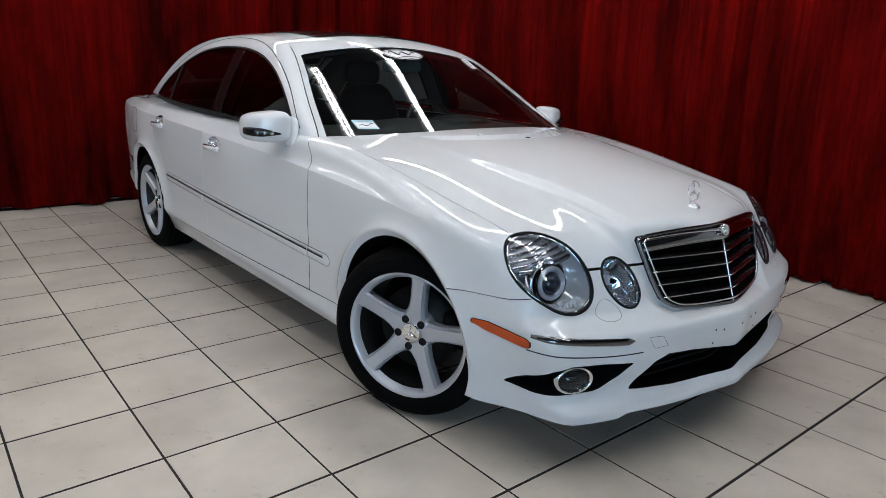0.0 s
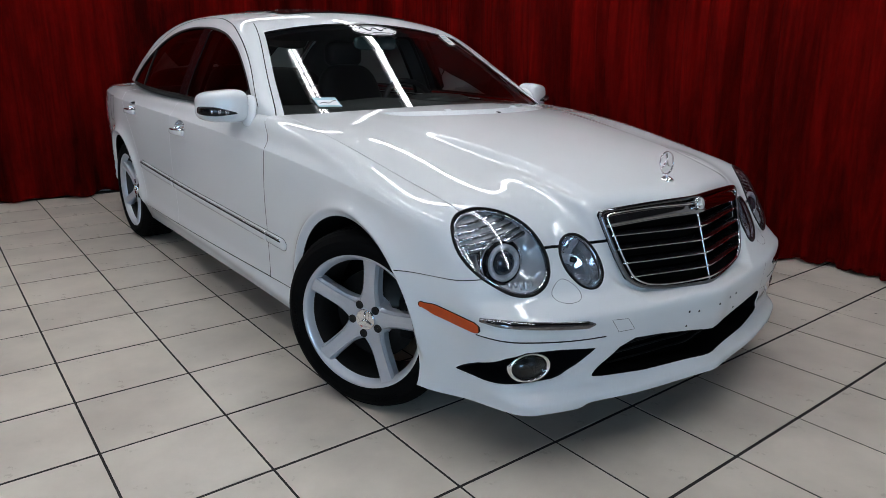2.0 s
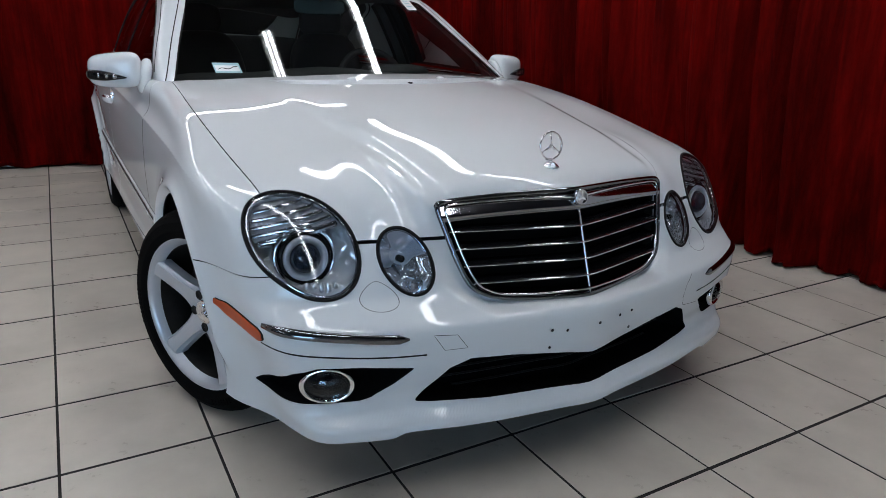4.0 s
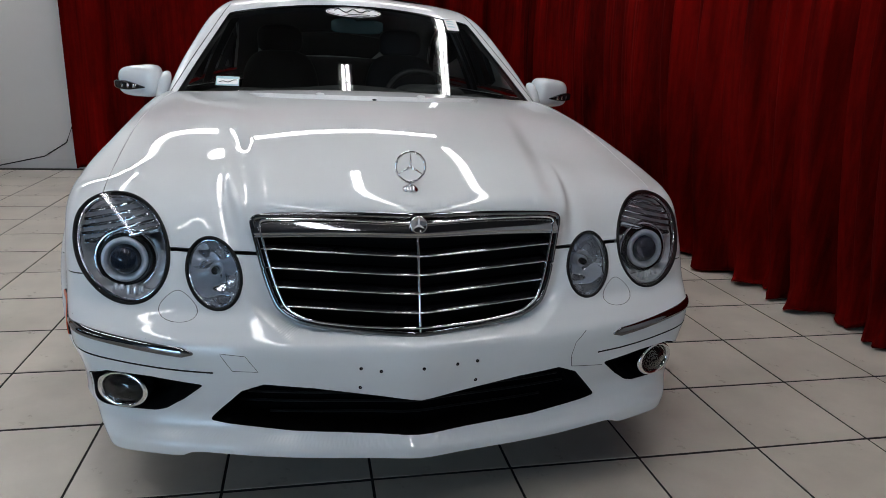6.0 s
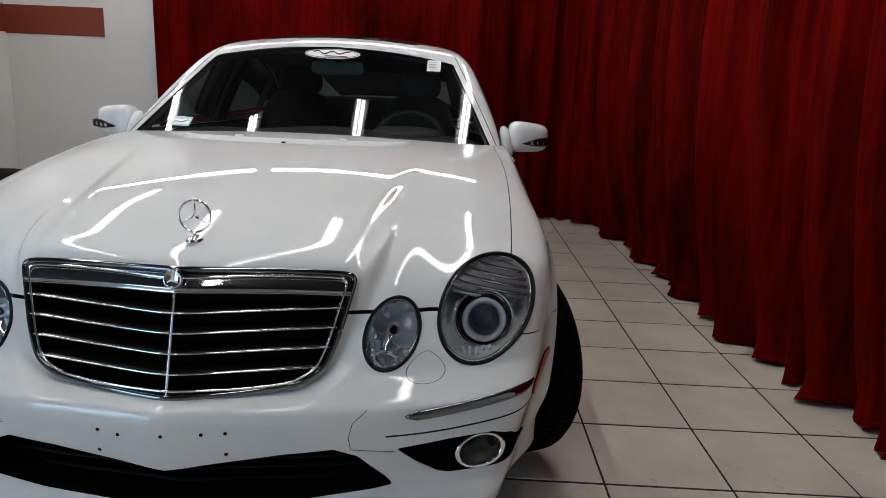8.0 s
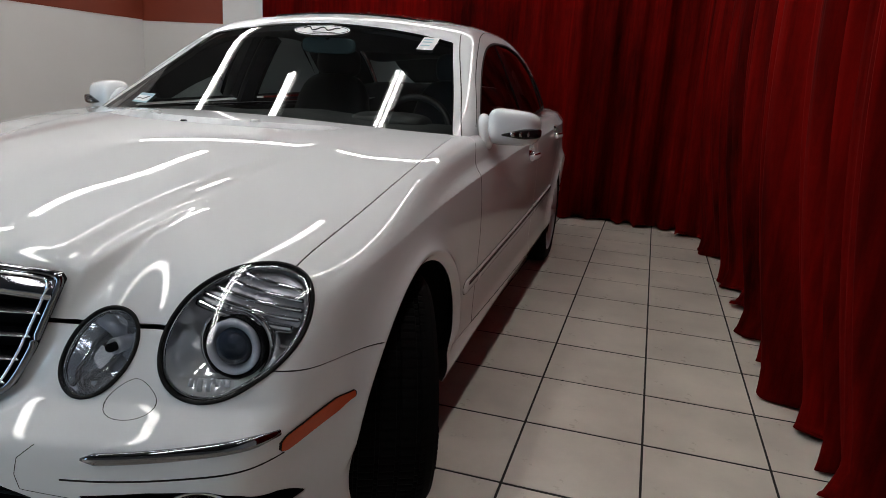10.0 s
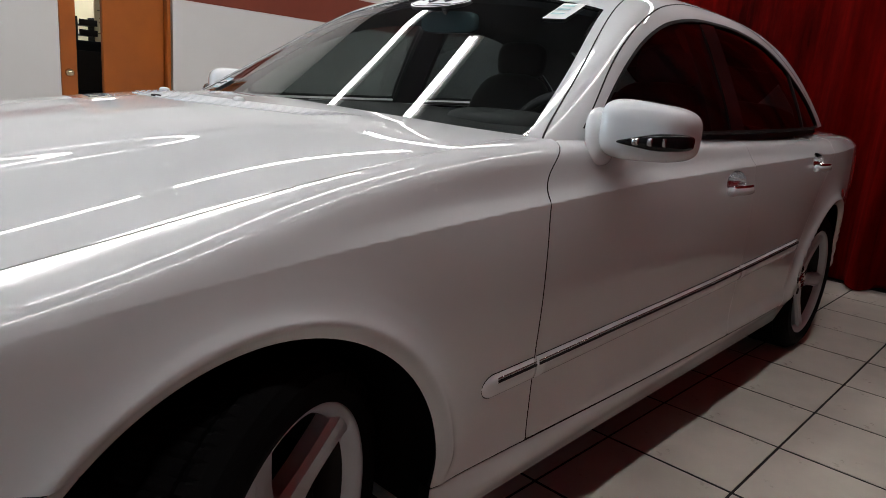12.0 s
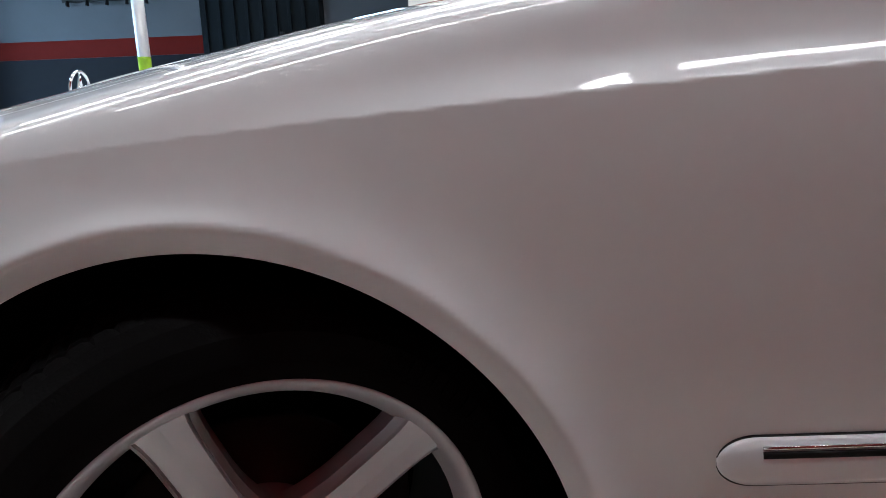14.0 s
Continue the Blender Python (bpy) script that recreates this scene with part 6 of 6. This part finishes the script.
for nm, y0, y1 in (("trim_low_a", -7.3, -3.80), ("trim_low_b", -1.93, 0.34)):
    tagged(part(nm, box_bm(-8.847, (y0 + y1) / 2, 0.819, 0.006, y1 - y0, 1.636), M_LOWPAINT), "charcoal painted lower garage wall", "trim", kind="structure")
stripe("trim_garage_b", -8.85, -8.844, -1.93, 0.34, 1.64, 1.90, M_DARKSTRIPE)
P_ = thing("post", "white steel post with a lime green foot in the garage", "post", at=pose(-6.4, -3.55, 0))
mesh_part("shaft", *tube([(0, 0, 0), (0, 0, 1.5), (0, 0, CEIL)], 0.07, False, 20), M_FIX, P_)
mesh_part("foot_sleeve", *tube([(0, 0, 0), (0, 0, 0.7), (0, 0, 1.43)], 0.073, False, 20), M_LIME, P_, "lime green painted foot")
C_ = thing("tool_cart", "red steel tool cart with drawers and a black bag on top", "tool cart", at=pose(-7.4, -0.80, 0))
part("body", box_bm(0, 0, 0.37, 0.5, 1.05, 0.62, 0.02), M_REDMETAL, C_)
part("top_tray", box_bm(0, 0, 0.695, 0.54, 1.10, 0.03, 0.01), M_REDMETAL, C_)
for k in range(3):
    part("drawer", box_bm(0.255, 0, 0.17 + 0.19 * k, 0.02, 0.95, 0.165, 0.006), M_REDMETAL, C_)
    mesh_part("drawer_pull", *tube([(0.275, -0.15, 0.22 + 0.19 * k), (0.283, 0, 0.22 + 0.19 * k), (0.275, 0.15, 0.22 + 0.19 * k)], 0.008, False, 6), M_CHROME, C_)
for k in (-0.4, 0.4):
    for d in (-0.18, 0.18):
        mesh_part("caster", *blob(d, k, 0.03, 0.03, 0.03, 0.03, 1, 1, 12, 8), M_BLACK, C_)
tagged(mesh_part("tool_bag", *blob(-7.4, -0.60, 0.88, 0.17, 0.25, 0.175, 0.7, 0.8, 24, 14, warp=lambda x, y, z: (x, y * (1 - 0.45 * max(z, 0)), z + 0.1 * math.sin(4 * y))), M_BLACK), "black soft tool bag on the red cart", "bag")
tagged(part("paper_stack", box_bm(-7.3, -1.05, 0.745, 0.2, 0.10, 0.07, 0.004), M_STICKER), "small white box on the red cart", "box")
B_ = thing("wall_bracket", "black steel wall bracket with pegs", "bracket", at=pose(-8.82, -5.15, 2.46))
part("rail", box_bm(0, 0, 0, 0.04, 1.4, 0.05, 0.006), M_BLACK, B_)
for k in range(5):
    part("peg", box_bm(0.05, -0.6 + 0.3 * k, -0.05, 0.08, 0.02, 0.08, 0.004), M_BLACK, B_)

# daylight opening behind the viewer: big garage door with bright overcast yard outside
M_DAY = emit("overcast_daylight", (0.46, 0.72, 1.0), 12.0)
tagged(part("backdrop_yard", box_bm(-6.2, -9.2, 1.4, 7.0, 0.05, 4.2), M_DAY), "pale overcast daylight outside the open garage door", "backdrop", kind="structure")
# glowing panel added behind the high windows to feed those hood reflections
tagged(part("backdrop_sky", box_bm(-9.6, -0.95, 2.7, 0.05, 3.0, 1.6), M_DAY), "pale overcast daylight outside the high windows", "backdrop", kind="structure")
for k, (y0, y1) in enumerate((W1, W2)):
    Wn = thing("window_%d" % (k + 1), "high garage window with white steel frame and clear panes", "window", kind="structure", at=pose(-8.92, (y0 + y1) / 2, WZ0))
    w, h = y1 - y0, WZ1 - WZ0
    for nm, cy, cz, sy, sz in (("frame", 0, 0.02, w, 0.04), ("frame", 0, h - 0.02, w, 0.04), ("frame", -w / 2 + 0.02, h / 2, 0.04, h - 0.08), ("frame", w / 2 - 0.02, h / 2, 0.04, h - 0.08), ("mullion", 0, h / 2, 0.025, h - 0.08)):
        part(nm, box_bm(0, cy, cz, 0.05, sy, sz, 0.003), M_FIX, Wn)
    for d in (-1, 1):
        pn = part("pane", box_bm(0, d * (w / 4 - 0.004), h / 2, 0.006, w / 2 - 0.06, h - 0.085), M_LENS, Wn)
        pn.visible_shadow = False

# floor tiles, one by one near the car
S_T, TH, OX, OY = 0.4014, -0.01227, -1.680, 0.574
def tile_mesh(name):
    b = box_bm(0, 0, -0.006, S_T - 0.0080, S_T - 0.0115, 0.012, 0.0008, 1)
    me = bpy.data.meshes.new(name)
    b.to_mesh(me)
    b.free()
    me.materials.append(M_TILE)
    return me


TM = tile_mesh("tile")
near, far = [], []
for i in range(-18, 13):
    for j in range(-21, 12):
        u, v = (i + 0.5) * S_T, (j + 0.5) * S_T
        x, y = OX + math.cos(TH) * u - math.sin(TH) * v, OY + math.sin(TH) * u + math.cos(TH) * v
        if -9 < x < 2.6 and -7.4 < y < 4.66 and not (x < WX and y > 0.3 and x > -6.1 and y > 4.6):
            (near if (x > -3.0 and x < 2.45 and y > -2.2) else far).append((x, y))
near.sort(key=lambda p: (p[0] - 0.2) ** 2 + (p[1] - 0.6) ** 2)
far += near[290:]
for x, y in near[:290]:
    ob = new("tile", TM)
    ob.parent = FLOOR
    ob.matrix_local = Matrix.Translation((x, y, 0.0006 * math.sin(37 * x + 11 * y))) @ Matrix.Rotation(TH, 4, "Z") @ Matrix.Rotation(0.0012 * math.sin(91 * x + 7 * y), 4, "X")
bv = [tuple(v.co) for v in TM.vertices]
bf = [tuple(p.vertices) for p in TM.polygons]
V, F = [], []
ca, sa = math.cos(TH), math.sin(TH)
for x, y in far:
    n0 = len(V)
    V += [(x + ca * a - sa * b, y + sa * a + ca * b, c) for a, b, c in bv]
    F += [tuple(n0 + q for q in f) for f in bf]
rest = mesh_part("tiles_far", V, F, M_TILE, FLOOR, "pale glazed floor tiles", smooth=False)
tagged(rest, kind="stuff")
